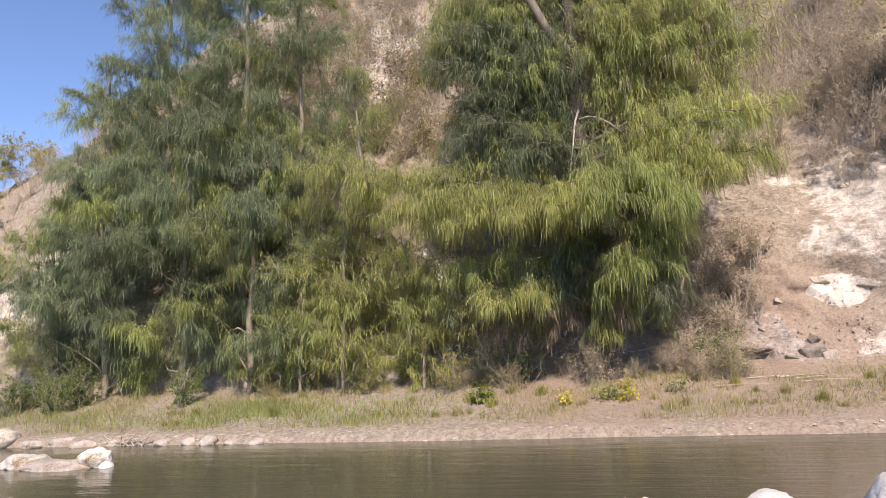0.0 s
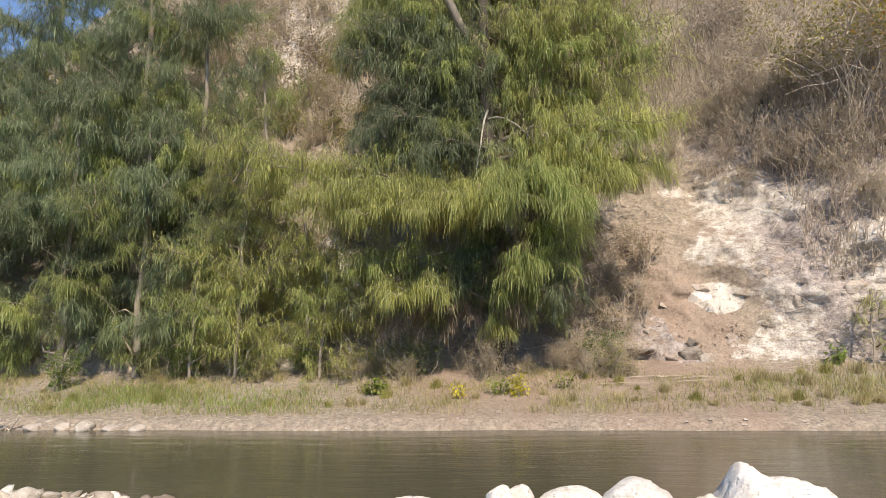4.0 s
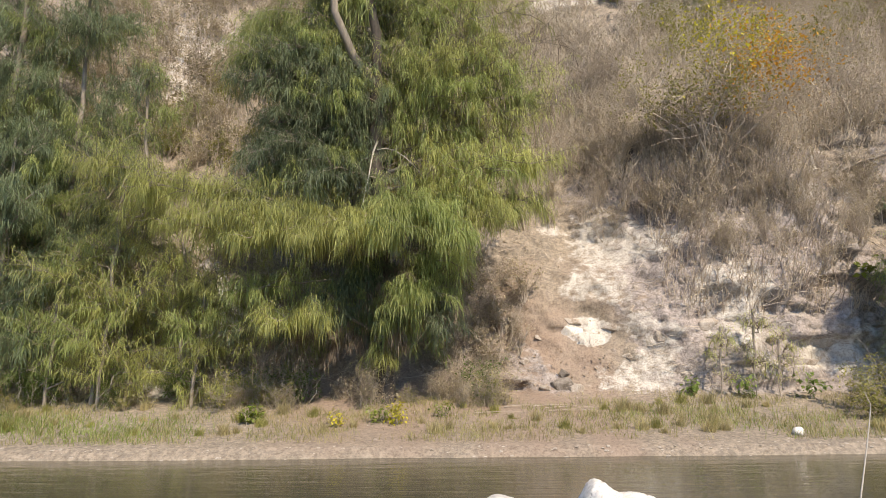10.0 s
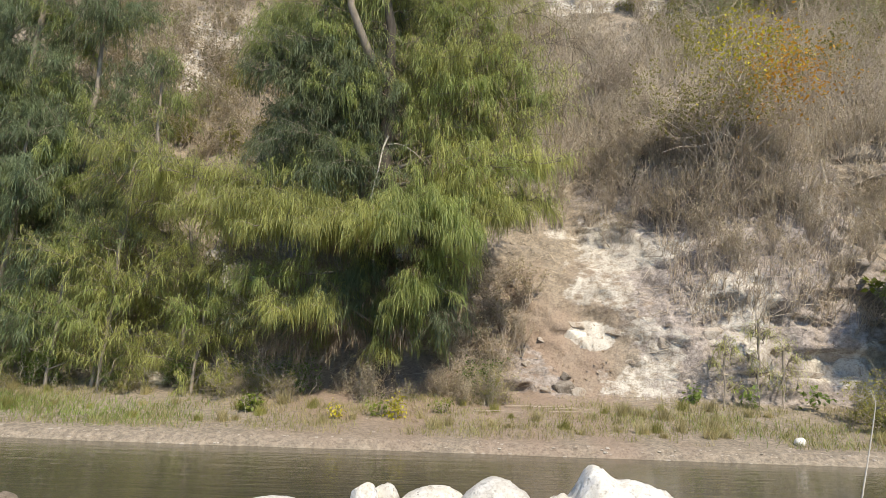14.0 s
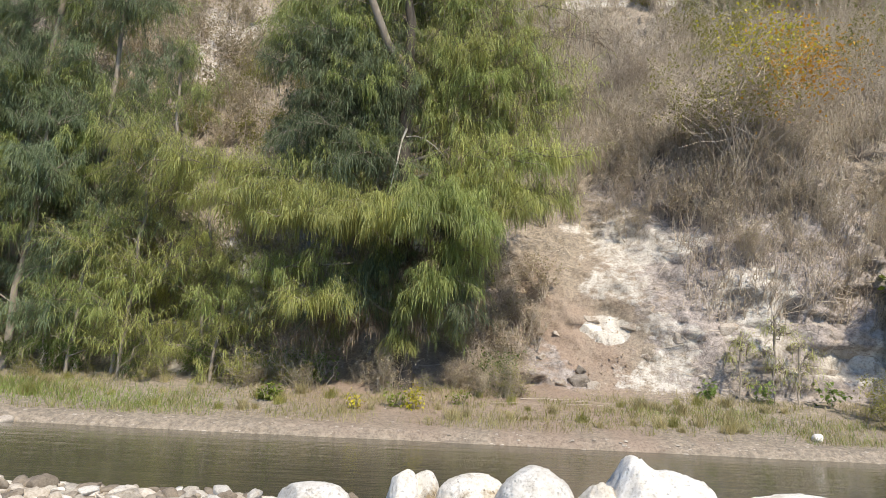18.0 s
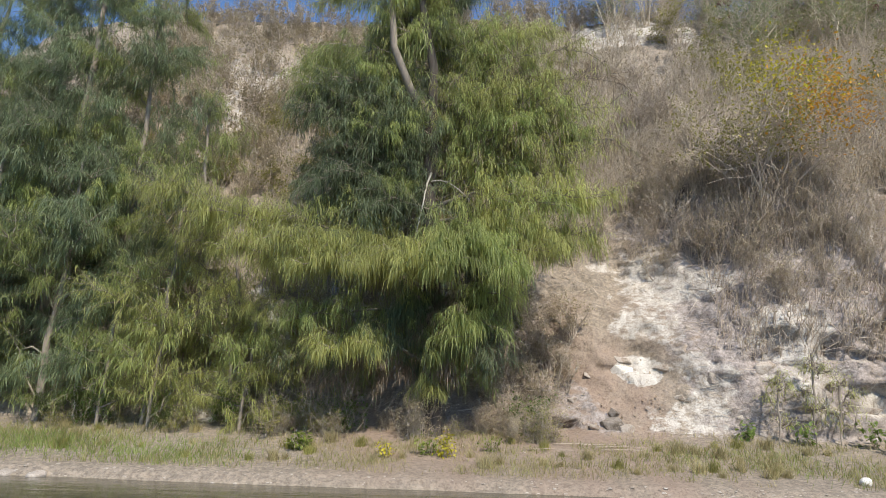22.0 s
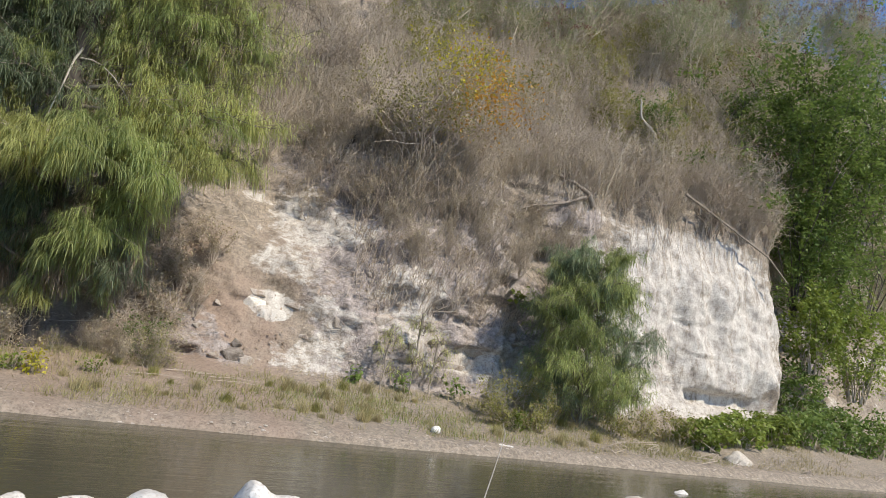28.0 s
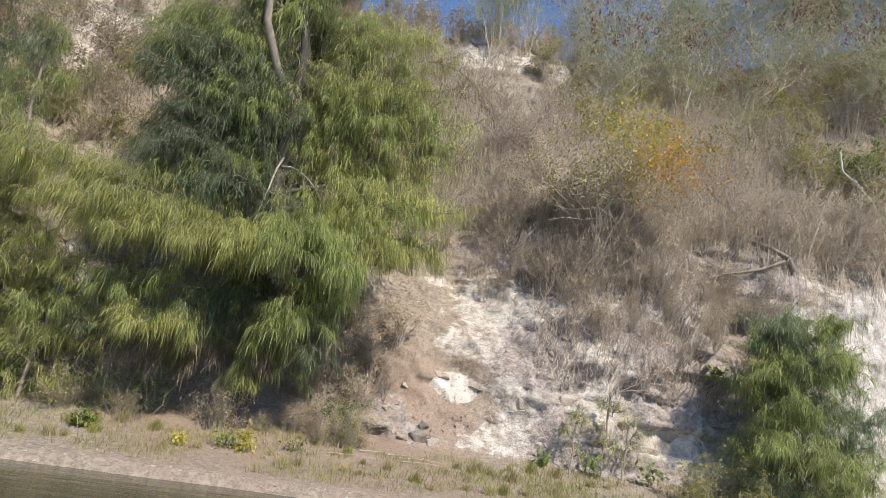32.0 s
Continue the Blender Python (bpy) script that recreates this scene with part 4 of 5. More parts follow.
scatter([hollow], 9, lambda: (4.5 + 1.8 * rng.random(), float(hill_y(5.4, 10.5)) - 0.2, 9.4 + 2 * rng.random()), 0.9, 1.4)
# the turning bush with orange leaves and the shaded tangle below it
bush = shrub("turning_bush", (7.3, float(hill_y(7.3, 6.6)) + 0.2, 6.3), "large bush with olive and orange turning leaves", "bush", "", 4.4, 2.2, 24, 16, TWIG, LEAF_OLIVE, 4200, 0.085, 0.026, 0.35, 0.75)
for name, mat, label, many, cx, cz in (("orange_foliage", LEAF_ORANGE, "orange autumn leaves", 1050, 1.35, 2.9), ("yellow_foliage", LEAF_YELLOW, "yellow leaves", 650, 0.3, 3.5)):
    cloud = np.stack([rng.normal(cx, 0.7, many), rng.normal(-1.4, 0.6, many), rng.normal(cz, 0.55, many)], 1)
    v, f = leaves(cloud, np.full(many, 0.095))
    tagged(shape(name, v, f, mat, bush), label)

shrub("green_bush", (17.61, 20.6, 10.98), "bright green leafy bush behind a pale sapling", "bush", "", 1.9, 1.1, 12, 10, TWIG, LEAF_GREEN, 2600, 0.10, 0.02, 0.1)

# green growth at the far end of the white cliff
for (x, y, z, h, w, many) in ((25.0, 19.2, 5.5, 11.5, 2.6, 13000), (28.6, 20.0, 5.5, 12.5, 3.0, 13000), (23.2, 22.0, 10.0, 6.0, 1.8, 2600), (32.5, 21.0, 6.0, 12.0, 3.0, 6000)):
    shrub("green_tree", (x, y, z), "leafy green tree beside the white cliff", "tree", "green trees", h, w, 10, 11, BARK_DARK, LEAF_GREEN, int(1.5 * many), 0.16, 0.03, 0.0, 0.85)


def vine(place, size, many, label, mat):
    ob = empty("vine_thicket", place, label, "vine", "vine thickets")
    n = many
    p = rng.normal(0, 1, (n, 3))
    p /= np.linalg.norm(p, axis=1)[:, None]
    lump = 0.75 + 0.6 * np.array([noise.noise(Vector(q) * 2.2 + Vector(place)) for q in p])
    p = p * (lump * (0.75 + 0.3 * rng.random(n)))[:, None] * np.array(size)
    v, f = leaves(p + np.array([0, 0, size[2] * 0.9]), np.full(n, 0.12), 0.85, 0.6)
    shape("foliage", v, f, mat, ob)
    s = Sticks()
    for i in range(30):
        a = rng.random() * 2 * np.pi
        s.add(curve((0.3 * math.cos(a), 0.3 * math.sin(a), -0.2), (size[0] * 0.55 * math.cos(a), size[1] * 0.55 * math.sin(a), size[2] * (0.4 + 0.8 * rng.random())), 0.3, 6, 0.08), np.linspace(0.02, 0.006, 6), 4)
    s.make("branchwork", TWIG, ob)


vine((24.6, 17.9, 3.4), (1.9, 1.1, 1.8), 4200, "bright green creeper hanging over the cliff's end", LEAF_VINE)
vine((24.2, 18.2, 1.2), (1.6, 1.0, 1.5), 2600, "dark green creeper at the cliff's end", LEAF_GREEN)
vine((27.6, 18.0, 2.6), (2.0, 1.2, 2.4), 4200, "bright green creeper hanging over the cliff's end", LEAF_VINE)
vine((26.2, 18.9, 4.2), (2.8, 1.2, 3.2), 7000, "dark green creeper at the cliff's end", LEAF_GREEN)
for (x, y, sx, sz) in ((15.2, 14.3, 1.0, 0.5), (16.9, 14.6, 1.3, 0.6), (18.8, 14.9, 1.3, 0.65), (20.8, 15.2, 1.5, 0.7), (23.0, 15.6, 1.6, 0.8), (25.2, 15.8, 1.7, 0.9), (27.6, 16.0, 1.7, 1.0), (24.3, 16.9, 1.5, 0.9)):
    vine((x, y, float(bank_z(x, y)) - 0.1), (sx, 0.8, sz), 1500, "low bright green creeper on the bank", LEAF_VINE if x < 20 else LEAF_GREEN)

# bushes at the far left of the bend
left = [shrub("bank_bush", (0, 0, 0), "yellow-green bush on the sloping bank", "bush", "bank bushes", 2.4, 1.4, 12, 9, TWIG, (LEAF_OLIVE, LEAF_GREEN, LEAF_YELLOW)[i], 2600, 0.10, 0.02, 0.1) for i in range(3)]
scatter(left, 26, on_slope(-33, -17.5, 1.5, 11.0), 0.6, 1.3)
scatter([copy_thing(left[1], pose(0, 0, 0))], 9, lambda: (-20 + 9 * rng.random(), 14.2 + 1.2 * rng.random(), 0.35), 0.35, 0.6)
scatter([copy_thing(thicket[2], pose(0, 0, 0)), copy_thing(thicket[3], pose(0, 0, 0))], 24, on_slope(-34, -18, 4, 12.5), 0.8, 1.5)

LEAF_LITTER = foliage_material("leaves_fallen", (0.26, 0.19, 0.13), (0.40, 0.31, 0.22), (0.54, 0.44, 0.33), 0.3)
# litter of dry leaves and twigs, and roots that hang over the cliff
n = 16000
lx, lz = -11 + 35 * rng.random(n), 0.9 + 12 * rng.random(n) ** 1.3
keep = fbm(lx * 1.1, lz * 1.1, 71, 5) > 0.03 + 0.16 * ease(lx, 3, 6) * (lz < 6.5) + 0.2 * ease(lx, 11, 13) * (1 - ease(lx, 21, 22)) * (lz < 7.5)
lx, lz = lx[keep], lz[keep]
p = np.stack([lx, hill_y(lx, lz) - 0.015, lz], 1)
v, f = leaves(p, 0.05 + 0.04 * rng.random(len(p)), 0.45, 0.2)
tagged(shape("leaf_litter", v, f, LEAF_LITTER), "dry leaf litter lying on the slope", "litter", kind="stuff")
n = 9000
lx, lz = -11 + 33 * rng.random(n), 0.9 + 9 * rng.random(n)
keep = fbm(lx * 0.6, lz * 0.6, 73) > -0.05 + 0.2 * ease(lx, 11, 13) * (lz < 7.0)
lx, lz = lx[keep], lz[keep]
p = np.stack([lx, hill_y(lx, lz) - 0.03, lz], 1)
v, f = blades(p, 0.2 + 0.45 * rng.random(len(p)), np.full(len(p), 0.014), 0.8, 0.35)
tagged(shape("twig_litter", v, f, TWIG), "fallen dry twigs on the slope", "litter", kind="stuff")
roots = Sticks()
for i in range(150):
    x = 6 + 16.3 * rng.random()
    z = 7.0 + 1.1 * rng.random() if x > 11 else 5.8 + 1.6 * rng.random()
    drop = 0.6 + 2.2 * rng.random() ** 2
    zs = np.linspace(z, z - drop, 6)
    xs = x + np.cumsum(rng.normal(0, 0.06, 6))
    roots.add(np.stack([xs, hill_y(xs, zs) - 0.06, zs], 1), np.linspace(0.010, 0.004, 6), 3)
tagged(roots.make("hanging_roots", TWIG), "thin dry roots hanging down the pale cliff", "roots", kind="stuff")

overhang = Sticks()
for i in range(420):
    x = 5.2 + 8.0 * rng.random()
    z = 2.6 + 5.0 * rng.random() ** 0.7
    if fbm(np.array([x * 0.8]), np.array([z * 0.8]), 75)[0] < -0.06:
        continue
    k = 5
    xs = x + np.cumsum(rng.normal(0, 0.13, k))
    zs = z + np.cumsum(rng.normal(-0.05, 0.16, k))
    overhang.add(np.stack([xs, hill_y(xs, zs) - 0.08 - 0.25 * rng.random(), zs], 1), np.linspace(0.011, 0.004, k), 3)
tagged(overhang.make("dead_twigs", TWIG), "dead tangled twigs over the rock face", "twigs", kind="stuff")

# single pieces of wood on the slope
def stick(name, label, pts, r0, r1, mat, category="branch"):
    pts = np.asarray(pts, float)
    ob = empty(name, tuple(pts[0]), label, category)
    s = Sticks()
    fine = along(pts, np.linspace(0, 1, 4 * len(pts))) - pts[0] + rng.normal(0, 0.3 * r1, (4 * len(pts), 3))
    s.add(fine, np.linspace(r0, r1, len(fine)), 6)
    s.make("wood", mat, ob)
    return ob


def slope_pts(*xz):
    return [(x, float(hill_y(x, z)) - 0.10, z) for x, z in xz]


stick("fallen_branch", "dark crooked dead branch lying on the pale slope", slope_pts((13.1, 7.4), (12.3, 7.0), (11.4, 6.75), (10.7, 6.4)), 0.06, 0.02, BARK)
stick("tree_stump", "dark broken stump on the cliff's edge", slope_pts((13.5, 7.2), (13.25, 7.55), (12.6, 7.8), (12.0, 7.95)), 0.10, 0.03, BARK, "stump")
stick("leaning_trunk", "thin dark leaning trunk in dry brush", slope_pts((5.35, 6.75), (5.85, 7.7), (6.2, 8.7)), 0.085, 0.04, BARK_DARK, "trunk")
stick("pale_sapling", "pale bare sapling in dry brush", slope_pts((10.3, 6.6), (10.4, 8.0), (10.6, 9.9)), 0.045, 0.015, PALE_WOOD, "sapling")
stick("crooked_sapling", "pale crooked sapling above the white cliff", [(17.16, 20.0, 9.68), (17.35, 20.0, 11.17), (16.61, 20.0, 11.58), (16.48, 20.0, 12.31)], 0.07, 0.035, PALE_WOOD, "sapling")
stick("hanging_branch", "thin dark branch hanging over the white cliff", [(17.5, 18.2, 8.6), (19.2, 17.9, 7.9), (21.0, 17.4, 7.0), (21.9, 17.2, 6.2)], 0.05, 0.02, BARK)
under = [shrub("shade_shrub", (0, 0, 0), "brown tangled shrub under the casuarina", "shrub", "shade shrubs", 1.5, 0.8, 12, 9, TWIG, (LEAF_DRY, LEAF_DRY, LEAF_OLIVE)[i], 900, 0.06, 0.012, 0.05) for i in range(3)]
scatter(under, 30, lambda: (-4.6 + 6.0 * rng.random(), 15.3 + 1.2 * rng.random(), 0.5), 0.3, 0.85)

# ---------------------------------------------------------------- grass and herbs on the far bank
def bank_points(n, x0, x1, y0, y1, thin=0.0, seed=61):
    x, y = x0 + (x1 - x0) * rng.random(n), y0 + (y1 - y0) * rng.random(n)
    keep = fbm(x * 0.9, y * 1.4, seed) > thin - 0.1 + 0.1 * rng.random(n)
    x, y = x[keep], y[keep]
    y = np.minimum(y, foot_y(x) - 0.05)
    return np.stack([x, y, bank_z(x, y) - 0.02], 1)


p = bank_points(50000, -20, 22, 12.75, 16.4, 0.03)
v, f = blades(p, 0.03 + 0.16 * rng.random(len(p)) ** 1.8, np.full(len(p), 0.011), 0.55)
tagged(shape("dry_grass", v, f, GRASS_DRY), "short dry grass on the sandy bank", "grass", kind="stuff")
p = np.concatenate([bank_points(9000, -10.2, -5.2, 12.9, 14.9, 0.0), bank_points(1800, 3.5, 8.5, 12.9, 15.2, 0.04), bank_points(3500, -18, -10, 13.0, 14.6, 0.0)])
p[:, 0] += rng.normal(0, 0.7, len(p))
p[:, 1] = np.maximum(12.75, p[:, 1] + rng.normal(0, 0.2, len(p)))
p[:, 2] = bank_z(p[:, 0], p[:, 1]) - 0.02
v, f = blades(p, 0.05 + 0.17 * rng.random(len(p)) ** 1.5, np.full(len(p), 0.012), 0.5)
shore_grass = shape("green_grass", v, f, GRASS_GREEN)
p = bank_points(34000, -17, 15, 12.85, 16.0, 0.02, 67)
v, f = blades(p, 0.04 + 0.16 * rng.random(len(p)) ** 1.6, np.full(len(p), 0.012), 0.55)
tagged(shape("olive_grass", v, f, GRASS_OLIVE), "yellow-green thin grass on the sandy bank", "grass", kind="stuff")
tagged(shore_grass, "fresh green grass by the water", "grass", kind="stuff")

tuft_kinds = []
for i in range(3):
    t = empty("grass_tuft", (0, 0, 0), "olive grass tuft on the sandy bank", "grass tuft", "grass tufts")
    q = rng.normal(0, 0.07, (140, 3)) * np.array([1, 1, 0])
    v, f = blades(q, 0.16 + 0.2 * rng.random(140), np.full(140, 0.010), 0.4)
    shape("grass_clump", v, f, (LEAF_OLIVE, GRASS_DRY, GRASS_DRY)[i], t)
    tuft_kinds.append(t)


def bank_spot(x0, x1, y0, y1):
    def pick():
        x, y = x0 + (x1 - x0) * rng.random(), y0 + (y1 - y0) * rng.random()
        return x, y, float(bank_z(x, y)) - 0.02
    return pick


scatter(tuft_kinds, 80, bank_spot(-12, 12, 13.2, 15.6), 0.4, 1.0)


scatter([copy_thing(olive[0], pose(0, 0, 0)), copy_thing(olive[1], pose(0, 0, 0)), copy_thing(left[1], pose(0, 0, 0))], 20, bank_spot(-10.5, -3.8, 15.3, 16.3), 0.25, 0.48)
scatter([copy_thing(dry2[0], pose(0, 0, 0)), copy_thing(dry2[1], pose(0, 0, 0)), copy_thing(brown[1], pose(0, 0, 0))], 22, on_slope(0.0, 2.3, 0.9, 3.6, -0.1), 0.5, 0.9)


def herb(place, label, height, many, leaf, size, group):
    x, y = place
    return shrub("herb", (x, y, float(bank_z(x, y))), label, "plant", group, height, 0.5 * height, 7, 4, TWIG, leaf, many, size, 0.007, 0.05)


herb((-3.7, 14.2), "dark green leafy herb on the bank", 0.5, 170, LEAF_VINE, 0.10, "bank herbs")
herb((-0.8, 14.2), "yellow-green flowering herb on the bank", 0.42, 170, LEAF_YELLOW, 0.08, "flowering herbs")
herb((-1.15, 14.3), "yellow-green flowering herb on the bank", 0.45, 150, LEAF_VINE, 0.08, "flowering herbs")
herb((-1.9, 14.1), "yellow-green flowering herb on the bank", 0.36, 130, LEAF_YELLOW, 0.07, "flowering herbs")
herb((0.1, 14.5), "yellow-green flowering herb on the bank", 0.3, 90, LEAF_VINE, 0.07, "flowering herbs")
herb((9.0, 13.9), "yellow-green flowering herb on the bank", 0.5, 260, LEAF_VINE, 0.08, "flowering herbs")
for (x, y, h) in ((8.3, 15.9, 0.6), (7.0, 16.1, 0.5), (5.8, 16.2, 0.4)):
    herb((x, y), "broad-leaved green herb before the rock", h, 90, LEAF_GREEN, 0.12, "bank herbs")
for (x, y, h) in ((8.9, 14.9, 1.0), (9.7, 15.2, 1.2), (10.4, 14.7, 0.9), (8.7, 14.1, 0.6), (9.6, 14.0, 0.6), (13.4, 14.5, 0.9), (12.2, 14.2, 0.7), (14.3, 14.2, 1.0), (-3.0, 15.9, 0.8), (-4.2, 15.8, 1.0), (1.1, 16.0, 0.9), (-9.0, 15.6, 0.8)):
    shrub("bank_shrub", (x, y, float(bank_z(x, y))), "low olive shrub on the bank", "shrub", "bank shrubs", h, 0.7 * h, 10, 7, TWIG, LEAF_OLIVE if x > 2 else LEAF_GREEN, 900, 0.06, 0.010, 0.05)
ivy = empty("ivy_patch", (10.7, float(hill_y(10.7, 3.7)) - 0.3, 3.4), "bright green leaves growing from the rock face", "plant")
v, f = leaves(rng.normal(0, 0.17, (60, 3)) + np.array([0, 0, 0.3]), np.full(60, 0.17), 0.8)
shape("foliage", v, f, LEAF_VINE, ivy)


# ---------------------------------------------------------------- stones
def rock_mesh(name, seed, detail=4, rough=0.16, ridged=0.0, facets=0, holes=0, hole_size=0.07):
    """A stone of unit size: a lumpy ball, cut by planes into worn facets and pocked with holes."""
    bm = bmesh.new()
    bmesh.ops.create_icosphere(bm, subdivisions=detail, radius=0.5)
    me = bpy.data.meshes.new(name)
    bm.to_mesh(me)
    bm.free()
    r = np.random.default_rng(seed)
    d = np.array([v.co[:] for v in me.vertices])
    d /= np.linalg.norm(d, axis=1)[:, None]
    swell = []
    for u in d:
        q = Vector(u) * 1.3 + Vector((seed * 3.7, seed * 1.9, seed * 5.3))
        k = 1 + rough * 2.2 * noise.noise(q) + rough * noise.noise(q * 2.7) + rough * 0.45 * noise.noise(q * 6.1) + rough * 0.2 * noise.noise(q * 14)
        if ridged:
            k -= ridged * abs(noise.noise(q * 3.1)) + ridged * 0.5 * abs(noise.noise(q * 7.7)) + ridged * 0.35 * abs(noise.noise(q * 17))
        swell.append(k)
    p = d * 0.5 * np.array(swell)[:, None]
    for i in range(facets):
        way = r.normal(size=3)
        way /= np.linalg.norm(way)
        p = p - way * np.maximum(0, p @ way - (0.28 + 0.14 * r.random()))[:, None] * 0.9
    for i in range(holes):
        c = p[r.integers(len(p))]
        a = hole_size * (0.35 + 0.9 * r.random() ** 2)
        e = (p - c) * np.array([1.0, 1.0, 1.0 + 0.8 * r.random()])
        w = np.clip(1.15 - np.linalg.norm(e, axis=1) / a, 0, 1)
        p = p - d * (0.75 * a * w * w * (3 - 2 * w))[:, None]
    lo, hi = p.min(0), p.max(0)
    me.vertices.foreach_set("co", ((p - (lo + hi) / 2) / (hi - lo)).astype(np.float32).ravel())
    me.polygons.foreach_set("use_smooth", np.ones(len(me.polygons), bool))
    me.update()
    return me


def rock(name, label, mat, x, y, w, d, low, top, seed, turn=0.0, rough=0.14, ridged=0.0, detail=4, group="", lean=0.0, facets=0, holes=0, hole_size=0.07):
    me = rock_mesh(name, seed, detail, rough, ridged, facets, holes, hole_size)
    me.materials.append(mat)
    me.transform(Matrix.Diagonal((w, d, top - low, 1)))
    ob = new(name, me)
    ob.matrix_basis = pose(x, y, (low + top) / 2, 0, lean, turn)
    return tagged(ob, label, "boulder" if max(w, d) > 0.35 else "stone", group)


BIG = "boulders in the shallows"
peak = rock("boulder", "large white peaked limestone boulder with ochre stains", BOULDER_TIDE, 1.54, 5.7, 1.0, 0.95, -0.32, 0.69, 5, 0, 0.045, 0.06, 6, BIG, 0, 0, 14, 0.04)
for v in peak.data.vertices:
    u = min(0.97, abs(v.co.x) / 0.5)
    square = (1 - u ** 2.6) ** 0.385 / math.sqrt(1 - u * u)
    v.co.y *= square
    v.co.z *= square
    up = max(0.0, min(1.0, v.co.z / 0.25))
    v.co.z += up * 0.17 * math.exp(-((v.co.x + 0.24) / 0.11) ** 2 - (v.co.y / 0.3) ** 2)
# label, material, x, y, width, depth, bottom, top, seed, turn, lumps, ridges, detail, lean, facets, holes, hole size
for args in (
        ("white pitted limestone boulder with dark holes", BOULDER_PITTED, 2.22, 5.35, 0.70, 0.55, -0.04, 0.50, 2, 10, 0.05, 0.05, 6, 8, 3, 130, 0.085),
        ("rough grey-white porous limestone boulder", BOULDER_POROUS, 2.6, 5.2, 0.56, 0.5, -0.02, 0.45, 3, 40, 0.09, 0.12, 6, 0, 4, 320, 0.05),
        ("long low pale limestone boulder", BOULDER, 2.80, 6.15, 0.86, 0.55, 0.0, 0.48, 4, 5, 0.07, 0.05, 5, 4, 7, 30, 0.04),
        ("broad low pale limestone boulder", BOULDER_STAINED, 3.46, 5.85, 0.78, 0.65, 0.0, 0.45, 6, 0, 0.08, 0.07, 5, 0, 6, 60, 0.05),
        ("small white limestone boulder", BOULDER_PITTED, 2.98, 5.1, 0.40, 0.4, -0.02, 0.36, 7, 0, 0.06, 0.05, 5, 0, 4, 40, 0.07),
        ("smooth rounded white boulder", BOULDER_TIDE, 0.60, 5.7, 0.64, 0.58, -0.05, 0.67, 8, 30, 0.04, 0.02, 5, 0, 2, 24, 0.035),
        ("egg-shaped white boulder with brown spots", BOULDER_STAINED, 0.15, 5.85, 0.64, 0.5, 0.08, 0.575, 9, 12, 0.03, 0.05, 5, 6, 0, 160, 0.045),
        ("upright knobbly white boulder", BOULDER, -0.42, 5.85, 0.27, 0.34, -0.02, 0.59, 10, 0, 0.06, 0.02, 5, 6, 2, 10, 0.06),
        ("brownish boulder leaning on the knobbly one", BOULDER_STAINED, -0.25, 5.93, 0.27, 0.3, 0.1, 0.56, 18, 0, 0.07, 0.03, 4, -10, 3, 8, 0.06),
        ("white boulder in front of the row", BOULDER, -0.16, 5.15, 0.52, 0.45, -0.05, 0.47, 11, 15, 0.06, 0.04, 5, 14, 4, 50, 0.04),
        ("small white cracked limestone boulder", BOULDER_STAINED, 1.02, 5.6, 0.32, 0.36, -0.02, 0.60, 12, 0, 0.06, 0.09, 5, 12, 6, 14, 0.07),
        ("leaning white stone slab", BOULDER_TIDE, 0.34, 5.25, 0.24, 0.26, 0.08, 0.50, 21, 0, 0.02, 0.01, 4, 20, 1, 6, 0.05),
        ("pale block beside the leaning slab", BOULDER_STAINED, 0.54, 5.25, 0.34, 0.28, 0.05, 0.37, 19, 0, 0.06, 0.03, 4, -8, 7, 8, 0.05),
        ("small wet brown stone between boulders", PEBBLE_BROWN, 1.84, 5.2, 0.24, 0.2, 0.02, 0.23, 14, 0, 0.05, 0.0, 4, 0, 2, 0, 0.05),
        ("broad flat white boulder with dark specks", BOULDER, -1.21, 6.3, 0.66, 0.48, 0.05, 0.37, 15, -8, 0.05, 0.04, 5, -6, 3, 60, 0.04),
        ("smooth dark wet rock in the shallow water", DARK_ROCK, -0.84, 5.1, 1.05, 0.6, -0.25, 0.29, 16, 0, 0.05, 0.0, 5, 0, 2, 0, 0.05),
        ("brown-stained boulder behind the peaked one", BOULDER_STAINED, 1.98, 6.2, 0.5, 0.45, -0.05, 0.47, 17, 0, 0.08, 0.08, 5, 0, 5, 30, 0.06)):
    rock("boulder", *args[:2], *args[2:8], args[8], args[9], args[10], args[11], args[12], BIG, args[13], args[14], args[15], args[16])
ISLE = "rocks out in the river"
rock("boulder", "white boulder standing in the river", BOULDER_STAINED, -11.05, 10.2, 1.0, 0.7, -0.15, 0.24, 21, 0, 0.12, 0.06, 4, ISLE)
rock("boulder", "low flat white rock in the river", LEDGE, -10.2, 10.05, 1.5, 0.7, -0.15, 0.14, 22, 0, 0.12, 0.08, 4, ISLE)
rock("boulder", "knobbly white boulder standing in the river", BOULDER_STAINED, -9.52, 10.2, 0.66, 0.5, -0.15, 0.33, 23, 0, 0.16, 0.08, 4, ISLE)
rock("boulder", "small white stone in the river", BOULDER, -9.2, 10.1, 0.26, 0.25, -0.1, 0.1, 24, 0, 0.12, 0.05, 3, ISLE)
rock("boulder", "large grey boulder at the far waterline", PEBBLE, -14.5, 12.4, 1.1, 0.9, -0.2, 0.42, 25, 0, 0.12, 0.05, 4, ISLE)
rock("boulder", "grey boulder at the foot of the creeper", PEBBLE, 15.6, 13.3, 1.0, 0.7, -0.15, 0.55, 26, 20, 0.12, 0.05, 4, "stones on the far bank")
